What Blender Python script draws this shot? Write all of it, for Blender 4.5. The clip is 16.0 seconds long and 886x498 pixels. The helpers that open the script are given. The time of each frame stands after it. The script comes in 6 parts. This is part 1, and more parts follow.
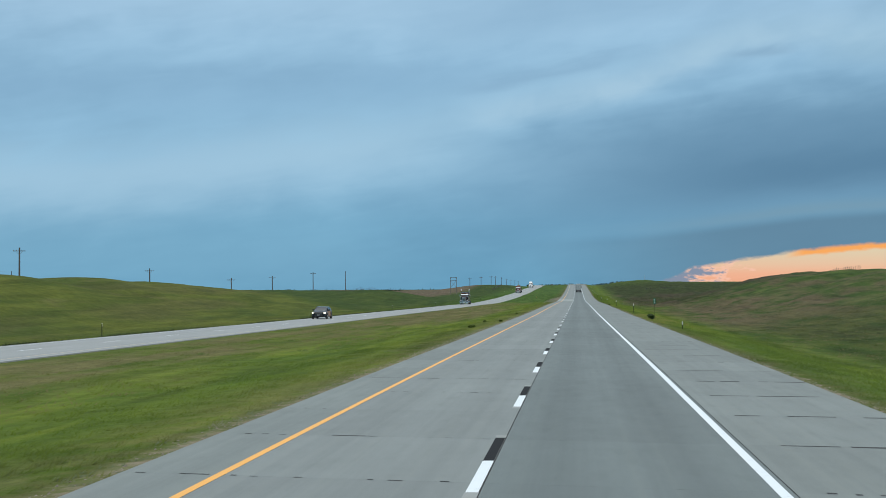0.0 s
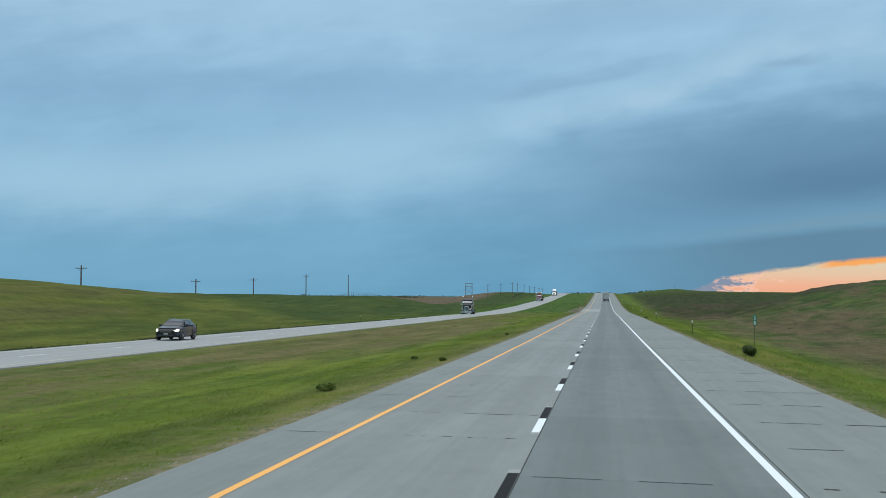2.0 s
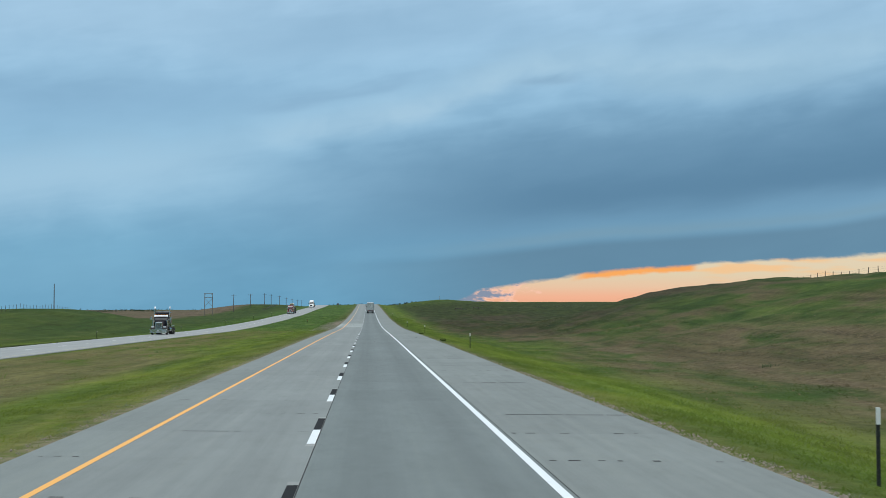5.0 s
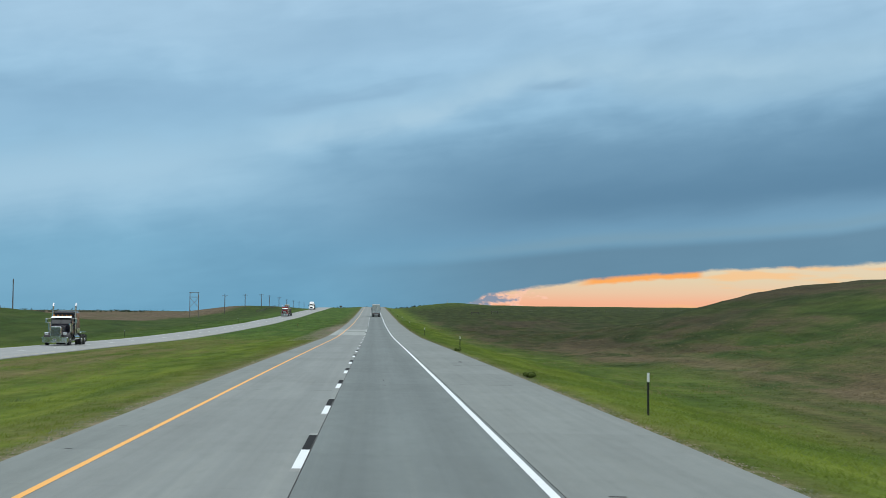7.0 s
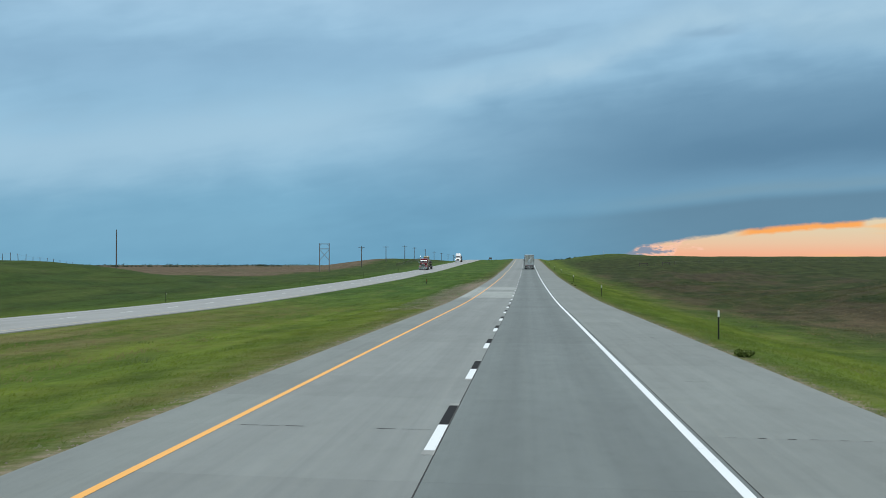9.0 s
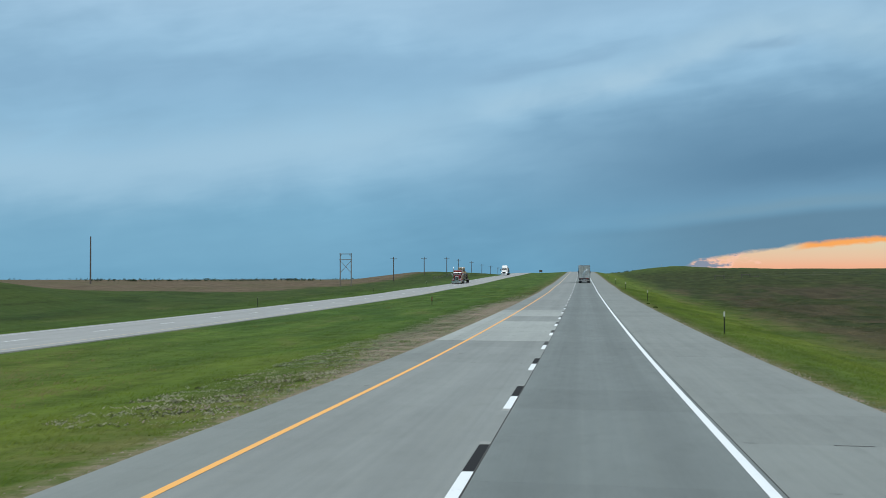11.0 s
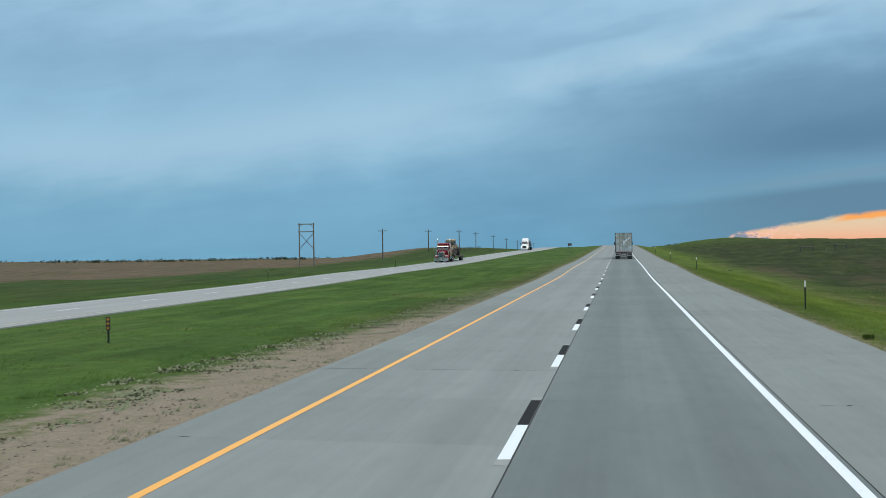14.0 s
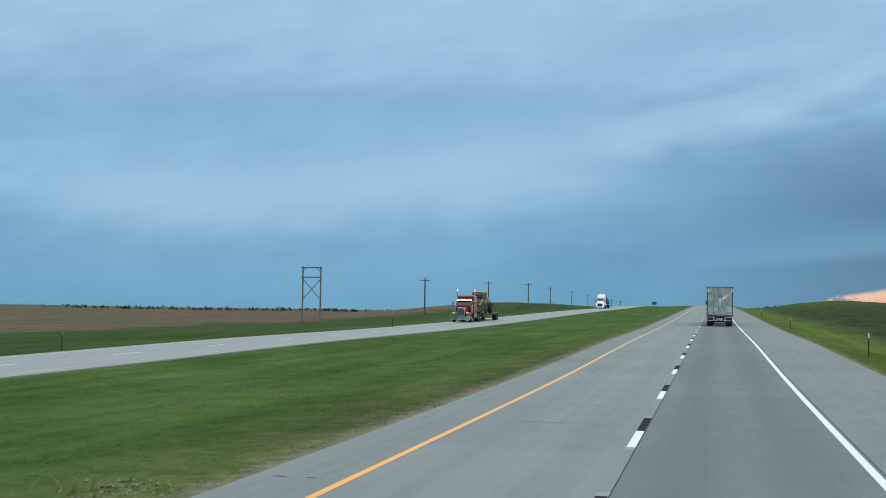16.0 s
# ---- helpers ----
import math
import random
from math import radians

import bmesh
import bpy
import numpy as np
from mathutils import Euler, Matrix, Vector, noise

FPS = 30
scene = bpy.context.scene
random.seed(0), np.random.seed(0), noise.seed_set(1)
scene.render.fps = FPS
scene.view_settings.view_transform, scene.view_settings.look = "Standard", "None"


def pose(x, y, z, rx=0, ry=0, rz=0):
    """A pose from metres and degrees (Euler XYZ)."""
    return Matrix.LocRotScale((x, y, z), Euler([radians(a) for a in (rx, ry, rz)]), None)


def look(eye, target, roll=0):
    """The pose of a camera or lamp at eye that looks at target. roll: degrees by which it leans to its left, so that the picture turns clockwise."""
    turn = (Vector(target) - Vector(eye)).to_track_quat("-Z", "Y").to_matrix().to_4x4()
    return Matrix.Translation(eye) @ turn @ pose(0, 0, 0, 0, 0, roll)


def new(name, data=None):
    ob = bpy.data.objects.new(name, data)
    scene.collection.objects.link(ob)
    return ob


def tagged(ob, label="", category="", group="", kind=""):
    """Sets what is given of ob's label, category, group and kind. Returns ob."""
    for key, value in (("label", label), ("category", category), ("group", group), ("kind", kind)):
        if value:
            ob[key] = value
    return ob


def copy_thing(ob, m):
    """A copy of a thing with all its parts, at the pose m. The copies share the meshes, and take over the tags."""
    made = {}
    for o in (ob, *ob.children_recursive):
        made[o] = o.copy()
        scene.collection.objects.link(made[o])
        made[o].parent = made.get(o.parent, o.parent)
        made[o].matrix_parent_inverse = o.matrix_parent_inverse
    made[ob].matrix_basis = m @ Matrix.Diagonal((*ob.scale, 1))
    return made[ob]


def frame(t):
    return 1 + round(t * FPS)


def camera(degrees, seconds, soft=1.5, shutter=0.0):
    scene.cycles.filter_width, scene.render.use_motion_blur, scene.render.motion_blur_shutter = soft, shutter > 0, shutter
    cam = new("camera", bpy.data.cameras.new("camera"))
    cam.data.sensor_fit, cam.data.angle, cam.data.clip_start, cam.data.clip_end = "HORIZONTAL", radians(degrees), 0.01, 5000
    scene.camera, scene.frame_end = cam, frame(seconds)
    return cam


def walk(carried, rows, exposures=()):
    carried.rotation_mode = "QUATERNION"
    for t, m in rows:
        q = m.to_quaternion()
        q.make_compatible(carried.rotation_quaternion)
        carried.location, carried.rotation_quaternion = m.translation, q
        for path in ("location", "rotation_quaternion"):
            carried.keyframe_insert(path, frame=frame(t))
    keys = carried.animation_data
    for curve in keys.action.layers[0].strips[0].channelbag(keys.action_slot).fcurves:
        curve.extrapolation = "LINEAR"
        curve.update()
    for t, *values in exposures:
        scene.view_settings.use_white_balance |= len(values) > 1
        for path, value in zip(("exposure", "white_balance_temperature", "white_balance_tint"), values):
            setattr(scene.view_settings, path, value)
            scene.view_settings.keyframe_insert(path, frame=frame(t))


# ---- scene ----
# ---------- camera and its way ----------
SPEED = 32.33            # metres a second along the carriageway
EYE = 2.473              # eye over the road
PROFILE_STEP = 40.0
PROFILE = [0.115, 0.0, -0.189, -0.453, -0.726, -0.991, -1.205, -1.425, -1.630, -1.880, -2.158, -2.416, -2.428, -2.317,
           -2.128, -1.91, -1.45, -1.16, -0.72, -0.25, 0.24, 0.703, 1.145, 1.591, 2.04, 2.491, 2.90, 3.12, 3.12, 2.9, 2.5, 1.9]


def road_z(s):
    """Height of the road along its length (first knot at -40 m)."""
    k = np.asarray(PROFILE)
    u = np.clip((np.asarray(s, float) + 40.0) / PROFILE_STEP, 0, len(k) - 1.001)
    i = u.astype(int)
    w = u - i
    a, b, c, d = (k[np.clip(i + j, 0, len(k) - 1)] for j in (-1, 0, 1, 2))
    return b + 0.5 * w * (c - a + w * (2 * a - 5 * b + 4 * c - d + w * (3 * (b - c) + d - a)))


def bend(s):
    """The road swings gently to the left beyond 620 m."""
    return -0.5e-5 * np.clip(np.asarray(s, float) - 620.0, 0, 900) ** 2


cam = camera(37.08, 16.0, soft=0.7, shutter=0.06)
# seconds, offset from the lane line, slip along the road, yaw, pitch, roll
PATH = [
    (0.0, 1.31, 0.36, 5.806, 1.605, 0.345),
    (0.5, 1.26, 0.08, 5.673, 0.915, -1.268),
    (1.0, 1.30, 0.02, 7.048, 0.767, -1.550),
    (1.5, 1.30, -0.07, 7.723, 1.309, -0.739),
    (2.0, 1.30, -0.22, 6.976, 1.911, -0.405),
    (2.5, 1.25, -0.31, 4.413, 2.818, 0.114),
    (3.0, 1.15, -0.21, 1.313, 3.069, 0.972),
    (3.5, 1.06, 0.10, 0.228, 2.883, 0.860),
    (4.0, 1.02, 0.22, -0.633, 2.633, 0.276),
    (4.5, 1.06, 0.31, -1.738, 2.437, 0.443),
    (4.7, 1.07, 0.30, -2.523, 2.448, 0.443),
    (6.8, 1.21, 0.23, -4.518, 2.747, -0.537),
    (7.0, 1.23, 0.22, -2.990, 2.681, -0.537),
    (7.5, 1.22, 0.25, -0.038, 1.746, -0.901),
    (8.0, 1.20, 0.28, 1.874, 0.761, -0.66),
    (8.5, 1.30, 0.18, 2.922, 0.409, -0.149),
    (9.0, 1.34, 0.07, 3.640, 0.601, -0.040),
    (9.5, 1.45, 0.01, 4.636, 0.388, -0.764),
    (9.7, 1.46, 0.01, 5.136, 0.372, -0.764),
    (11.8, 1.59, 0.01, 6.158, 1.835, 0.150),
    (12.0, 1.60, 0.01, 6.274, 1.936, 0.150),
    (12.5, 1.60, -0.16, 6.315, 2.224, 0.844),
    (13.0, 1.49, -0.22, 6.581, 1.156, 1.074),
    (13.5, 1.41, -0.20, 7.520, 0.342, 1.279),
    (14.0, 1.39, -0.41, 7.642, 0.234, 0.770),
    (14.5, 1.36, -0.42, 7.941, 0.582, 0.551),
    (15.0, 1.34, 0.13, 9.160, 1.070, 0.327),
    (15.5, 1.38, 0.18, 10.603, 2.058, -0.267),
    (16.0, 1.41, 0.24, 11.602, 2.591, -0.862),
]
walk(cam, [(t, pose(c, SPEED * t + ds, float(road_z(SPEED * t + ds)) + EYE, 90 + pitch, roll, yaw))
           for t, c, ds, yaw, pitch, roll in PATH],
     exposures=[(0.0, 0.02, 6520, 10), (2.5, 0.02, 6450, 10), (4.5, 0.03, 6480, 10), (6.8, 0.07, 6640, 10), (9.5, 0.04, 6640, 10),
                (12.0, 0.02, 6510, 10), (14.0, 0.04, 6580, 10), (15.5, 0.03, 6500, 10), (16.0, 0.02, 6400, 10)])

# ---------- world: overcast evening sky with a clear strip in the west ----------
SUN_EL, SUN_AZ = 42.0, 60.0
world = bpy.data.worlds.new("world")
scene.world = world
world.use_nodes = True
wt = world.node_tree
wt.nodes.clear()


class Graph:
    """Short hand for node trees."""

    def __init__(self, tree):
        self.t = tree

    def node(self, kind, **props):
        n = self.t.nodes.new(kind)
        for k, v in props.items():
            if k == "op":
                n.operation = v
            elif k == "blend":
                n.blend_type = v
            elif k == "dtype":
                n.data_type = v
            elif k == "dims":
                n.noise_dimensions = v
            elif k == "sky":
                n.sky_type = v
            elif k == "clamp":
                n.use_clamp = v
        return n

    def put(self, socket, value):
        if isinstance(value, bpy.types.NodeSocket):
            self.t.links.new(value, socket)
        else:
            socket.default_value = value

    def math(self, op, a, b=0.0, c=0.0, clamp=False):
        n = self.node("ShaderNodeMath", op=op, clamp=clamp)
        for i, v in enumerate((a, b, c)):
            self.put(n.inputs[i], v)
        return n.outputs[0]

    def ramp(self, fac, stops, mode="LINEAR"):
        n = self.node("ShaderNodeValToRGB")
        n.color_ramp.interpolation = mode
        e = n.color_ramp.elements
        while len(e) < len(stops):
            e.new(0.5)
        for i, (p, col) in enumerate(stops):
            e[i].position = p
            e[i].color = (*col, 1) if isinstance(col, (tuple, list)) else (col, col, col, 1)
        self.put(n.inputs[0], fac)
        return n.outputs[0]

    def mix(self, fac, a, b, blend="MIX"):
        n = self.node("ShaderNodeMix", dtype="RGBA", blend=blend)
        n.clamp_factor = True
        self.put(n.inputs[0], fac)
        for s, v in ((n.inputs[6], a), (n.inputs[7], b)):
            self.put(s, (*v, 1) if isinstance(v, (tuple, list)) else v)
        return n.outputs[2]

    def noise(self, vec, scale, detail=4.0, rough=0.55, distort=0.0):
        n = self.node("ShaderNodeTexNoise")
        self.put(n.inputs["Vector"], vec)
        n.inputs["Scale"].default_value, n.inputs["Detail"].default_value = scale, detail
        n.inputs["Roughness"].default_value, n.inputs["Distortion"].default_value = rough, distort
        return n.outputs[0]

    def smooth(self, x, lo, hi):
        n = self.node("ShaderNodeMapRange")
        n.interpolation_type = "SMOOTHSTEP"
        self.put(n.inputs[0], x)
        n.inputs[1].default_value, n.inputs[2].default_value = lo, hi
        return n.outputs[0]

    def vec(self, x, y, z):
        n = self.node("ShaderNodeCombineXYZ")
        for i, v in enumerate((x, y, z)):
            self.put(n.inputs[i], v)
        return n.outputs[0]

    def split(self, v):
        n = self.node("ShaderNodeSeparateXYZ")
        self.put(n.inputs[0], v)
        return n.outputs


g = Graph(wt)
dx, dy, dz = g.split(g.node("ShaderNodeTexCoord").outputs["Generated"])
az = g.math("MULTIPLY", g.math("ARCTAN2", dx, dy), 57.2958)           # degrees, right of the road
el = g.math("MULTIPLY", g.math("ARCSINE", dz), 57.2958)
# clear-sky base
sky = g.node("ShaderNodeTexSky", sky="NISHITA")
sky.sun_disc, sky.sun_elevation, sky.sun_rotation = False, radians(SUN_EL), radians(SUN_AZ)


def curve(points, lo=-32.0, hi=32.0, top=16.0):
    """Height above the horizon, in degrees, of a line drawn across the sky through (azimuth, height) points."""
    u = g.math("DIVIDE", g.math("SUBTRACT", az, lo), hi - lo)
    r = g.ramp(u, [((x - lo) / (hi - lo), (h + 1.0) / (top + 1.0)) for x, h in points])
    return g.math("MULTIPLY_ADD", r, top + 1.0, -1.0)


def fade(a0, a1):
    """0 at the azimuth a0, 1 at a1."""
    return g.smooth(az, a0, a1)


# cloud deck: colour by height, lighter and greyer overhead
deck = g.ramp(g.math("DIVIDE", el, 90.0), [(0.0, (0.146, 0.362, 0.540)), (0.030, (0.168, 0.378, 0.556)), (0.056, (0.262, 0.474, 0.660)), (0.095, (0.280, 0.485, 0.672)),
                                         (0.135, (0.350, 0.548, 0.735)), (0.17, (0.420, 0.605, 0.782)), (0.35, (0.95, 1.05, 1.15)), (1.0, (1.75, 1.80, 1.85))])
tilt = g.math("SUBTRACT", el, g.math("MULTIPLY", az, 0.13))
soft = g.noise(g.vec(g.math("MULTIPLY", az, 0.062), g.math("MULTIPLY", tilt, 0.17), 3.1), 1.0, 3.0, 0.5, 0.3)
fine = g.noise(g.vec(g.math("MULTIPLY", az, 0.17), g.math("MULTIPLY", tilt, 0.62), 7.7), 1.0, 3.5, 0.50, 0.5)
wisp = g.noise(g.vec(g.math("MULTIPLY", az, 0.30), g.math("MULTIPLY", tilt, 1.7), 2.2), 1.0, 2.5, 0.50, 0.7)
tone = g.math("ADD", g.math("MULTIPLY", soft, 0.55), g.math("ADD", g.math("MULTIPLY", fine, 0.30), g.math("MULTIPLY", wisp, 0.15)))
deck = g.mix(1.0, deck, g.ramp(tone, [(0.30, (0.86, 0.89, 0.91)), (0.5, (1.06, 1.06, 1.06)), (0.70, (1.28, 1.23, 1.19))]), "MULTIPLY")
cotton = g.noise(g.vec(g.math("MULTIPLY", az, 0.42), g.math("MULTIPLY", tilt, 0.70), 11.0), 1.0, 3.5, 0.48, 0.3)
deck = g.mix(1.0, deck, g.ramp(cotton, [(0.30, (0.955, 0.965, 0.97)), (0.5, (1.0, 1.0, 1.0)), (0.70, (1.05, 1.038, 1.03))]), "MULTIPLY")
wander = g.math("ADD", g.math("MULTIPLY", g.math("SUBTRACT", fine, 0.5), 1.5), g.math("ADD", g.math("MULTIPLY", g.math("SUBTRACT", wisp, 0.5), 0.6), g.math("MULTIPLY", g.math("SUBTRACT", cotton, 0.5), 0.9)))


def band(points, up, down, colour, amount, ragged=0.5, mask=None, power=2.0):
    """A stratus band along a line of the sky, with its own softness above and below."""
    global deck
    d = g.math("ADD", g.math("SUBTRACT", el, curve(points)), g.math("MULTIPLY", wander, ragged))
    over_ = g.math("DIVIDE", g.math("MAXIMUM", d, 0.0), up)
    under_ = g.math("DIVIDE", g.math("MAXIMUM", g.math("MULTIPLY", d, -1.0), 0.0), down)
    b_ = g.math("EXPONENT", g.math("MULTIPLY", g.math("POWER", g.math("ADD", over_, under_), power), -1.0))
    if mask is not None:
        b_ = g.math("MULTIPLY", b_, mask)
    deck = g.mix(g.math("MULTIPLY", b_, amount), deck, colour)


def window(a0, a1, a2, a3):
    return g.math("MULTIPLY", fade(a0, a1), fade(a3, a2))


LEDGE = [(-32, 1.6), (-2.4, 2.2), (2.4, 2.35), (4.9, 2.6), (9.8, 3.1), (14.6, 3.35), (19.3, 3.65), (23.1, 4.25), (32, 5.4)]
# pale patches and darker layers in the north
band([(-32, 4.2), (-20, 4.5), (-12, 5.7), (-4, 6.5), (32, 8)], 1.4, 1.6, (0.395, 0.605, 0.775), 0.78, 0.9, window(-32.0, -24.0, -10.0, -1.0))
band([(-32, 8.1), (-23, 8.4), (-8, 8.9), (32, 11)], 0.85, 0.95, (0.258, 0.450, 0.645), 0.45, 0.8, fade(0.0, -6.0))
band([(-32, 12.0), (32, 12.2)], 1.2, 0.9, (0.40, 0.600, 0.785), 0.40, 1.0, fade(0.0, -8.0))
band([(-32, 1.2), (-10, 1.4), (32, 1.6)], 1.8, 2.5, (0.212, 0.436, 0.612), 0.50, 0.6, fade(-3.0, -13.0))
# heavy dark shelf
band([(-32, 2.5), (-9, 3.9), (-3, 4.4), (2, 5.0), (5, 5.4), (10, 5.8), (14.6, 6.0), (19.3, 6.4), (23, 7.0), (32, 8.0)], 2.6, 2.9, (0.120, 0.254, 0.398), 0.80, 0.75, fade(-11.0, 8.0), 3.2)
band([(-32, 2.5), (2, 4.3), (7, 4.4), (13, 4.9), (19, 5.4), (32, 7.0)], 1.3, 0.8, (0.094, 0.214, 0.346), 0.68, 0.4, fade(0.0, 10.0))
# bright break above it
band([(-32, 4.0), (-8, 6.9), (-3.7, 7.4), (-0.1, 7.96), (2.4, 8.55), (4.8, 9.45), (7.3, 10.15), (9.7, 10.4), (12.2, 10.2), (17, 10.1), (21.6, 10.6), (32, 12)], 0.95, 0.52, (0.410, 0.610, 0.770), 0.92, 0.42, g.math("MULTIPLY", fade(-8.0, -1.0), g.ramp(cotton, [(0.36, 0.62), (0.60, 1.0)])))
band([(-32, 9.0), (11, 9.55), (15, 9.35), (19, 9.6), (32, 11)], 0.6, 0.55, (0.335, 0.530, 0.690), 0.62, 0.5, window(9.0, 12.0, 18.0, 24.0))
# thin dark streaks over and in the break
band([(-32, 6.0), (-6, 8.35), (-3.5, 8.7), (-1.3, 9.05), (1.1, 9.55), (3, 10.1), (32, 14)], 0.40, 0.20, (0.222, 0.385, 0.560), 0.42, 0.50, window(-6.5, -3.0, 0.5, 3.2))
band([(-32, 8.0), (7.0, 9.6), (8.8, 9.72), (32, 10)], 0.16, 0.12, (0.205, 0.345, 0.498), 0.34, 0.30, window(6.0, 7.4, 8.2, 9.8))
band([(-32, 10.0), (-6, 11.2), (0, 12.0), (6, 12.9), (32, 14)], 1.6, 1.0, (0.285, 0.470, 0.655), 0.50, 0.8, window(-9.0, -4.0, 4.0, 9.0))
# pale ledge and the murk under it
murk = g.math("MULTIPLY", g.smooth(g.math("SUBTRACT", curve(LEDGE), el), 0.0, 0.55), fade(-5.0, 8.0))
deck = g.mix(g.math("MULTIPLY", murk, 0.70), deck, (0.112, 0.212, 0.310))
band(LEDGE, 0.30, 0.24, (0.200, 0.340, 0.446), 0.60, 0.16, fade(-1.0, 9.0))
deck = g.mix(1.0, deck, (0.962, 0.992, 0.996), "MULTIPLY")
# clear strip under the deck
top = curve([(-32, -0.9), (2.7, -0.5), (3.6, 0.22), (4.3, 0.45), (4.9, 0.80), (6.4, 1.0), (7.0, 1.12), (8.6, 1.33), (9.8, 1.52), (11.5, 1.66), (13.9, 1.78), (14.6, 1.88),
             (17, 1.98), (19.3, 2.06), (23, 2.3), (32, 2.7)])
ragged = g.noise(g.vec(g.math("MULTIPLY", az, 1.1), g.math("MULTIPLY", el, 2.6), 1.3), 1.0, 6.0, 0.62)
over = g.math("SUBTRACT", g.math("ADD", top, g.math("MULTIPLY", g.math("SUBTRACT", ragged, 0.5), 0.30)), el)
clear = g.smooth(over, -0.04, 0.16)
glow = g.ramp(g.math("DIVIDE", el, 4.0), [(0.0, (0.92, 0.43, 0.27)), (0.11, (0.92, 0.48, 0.31)), (0.21, (0.85, 0.58, 0.39)), (0.34, (0.78, 0.65, 0.45)), (1.0, (0.8, 0.75, 0.6))])
east = g.math("MULTIPLY", g.smooth(g.noise(g.vec(g.math("MULTIPLY", az, 0.25), g.math("MULTIPLY", el, 2.2), 8.8), 1.0, 3.0, 0.5), 0.50, 0.66), fade(11.0, 15.0))
glow = g.mix(g.math("MULTIPLY", east, 0.7), glow, (0.98, 0.56, 0.25))
strip = g.math("MULTIPLY", g.smooth(over, 0.36, 0.22), g.math("MULTIPLY", fade(8.6, 9.6), fade(14.25, 13.8)))
glow = g.mix(strip, glow, (1.0, 0.42, 0.12))
puff = g.noise(g.vec(g.math("MULTIPLY", az, 0.95), g.math("MULTIPLY", el, 2.3), 5.2), 1.0, 4.0, 0.55)
lump = g.math("MULTIPLY", g.math("ADD", puff, g.math("MULTIPLY", fade(7.4, 4.6), 0.15)), fade(9.0, 7.0))
glow = g.mix(g.math("MULTIPLY", g.smooth(lump, 0.50, 0.58), 0.7), glow, (1.0, 0.60, 0.46))
glow = g.mix(g.smooth(lump, 0.57, 0.66), glow, (0.245, 0.300, 0.405))
veil = g.mix(clear, deck, glow)
bg = g.node("ShaderNodeBackground")
g.put(bg.inputs[0], veil)
bg.inputs[1].default_value = 0.95
sky_bg = g.node("ShaderNodeBackground")
g.put(sky_bg.inputs[0], sky.outputs[0])
sky_bg.inputs[1].default_value = 0.05
mixer = g.node("ShaderNodeMixShader")
mixer.inputs[0].default_value = 0.97
out = g.node("ShaderNodeOutputWorld")
wt.links.new(sky_bg.outputs[0], mixer.inputs[1])
wt.links.new(bg.outputs[0], mixer.inputs[2])
wt.links.new(mixer.outputs[0], out.inputs[0])

sun = new("sun", bpy.data.lights.new("sun", "SUN"))
sun.data.energy, sun.data.angle, sun.data.color = 0.8, radians(35), (1.0, 0.96, 0.92)
sun.matrix_world = look((0, 0, 0), (-math.sin(radians(SUN_AZ)) * math.cos(radians(SUN_EL)),
                                   -math.cos(radians(SUN_AZ)) * math.cos(radians(SUN_EL)), -math.sin(radians(SUN_EL))))


# ---------- materials ----------
def material(name, base=(0.5, 0.5, 0.5), rough=0.6, metal=0.0, spec=0.5):
    m = bpy.data.materials.new(name)
    m.use_nodes = True
    gr = Graph(m.node_tree)
    b = m.node_tree.nodes["Principled BSDF"]
    b.inputs["Base Color"].default_value = (*base, 1)
    b.inputs["Roughness"].default_value, b.inputs["Metallic"].default_value = rough, metal
    b.inputs["Specular IOR Level"].default_value = spec
    return m, gr, b


def bump(gr, b, height, strength, distance):
    n = gr.node("ShaderNodeBump")
    n.inputs["Strength"].default_value, n.inputs["Distance"].default_value = strength, distance
    gr.put(n.inputs["Height"], height)
    gr.put(b.inputs["Normal"], n.outputs[0])


def worn(name, base, rough=0.5, metal=0.0, scale=3.0, amount=0.25, dirt=(0.12, 0.10, 0.08), dirt_amount=0.25):
    """Painted or metal surface with blotches and dirt."""
    m, gr, b = material(name, base, rough, metal)
    pos = gr.node("ShaderNodeTexCoord").outputs["Object"]
    n1, n2 = gr.noise(pos, scale, 5.0), gr.noise(pos, scale * 9, 3.0)
    col = gr.mix(gr.math("MULTIPLY", gr.math("SUBTRACT", n1, 0.3), amount * 2, clamp=True), base, tuple(c * 0.55 for c in base))
    col = gr.mix(gr.math("MULTIPLY", gr.smooth(n2, 0.45, 0.75), dirt_amount), col, dirt)
    gr.put(b.inputs["Base Color"], col)
    gr.put(b.inputs["Roughness"], gr.math("ADD", gr.math("MULTIPLY", n1, 0.25), rough - 0.12))
    bump(gr, b, n2, 0.08, 0.01)
    return m


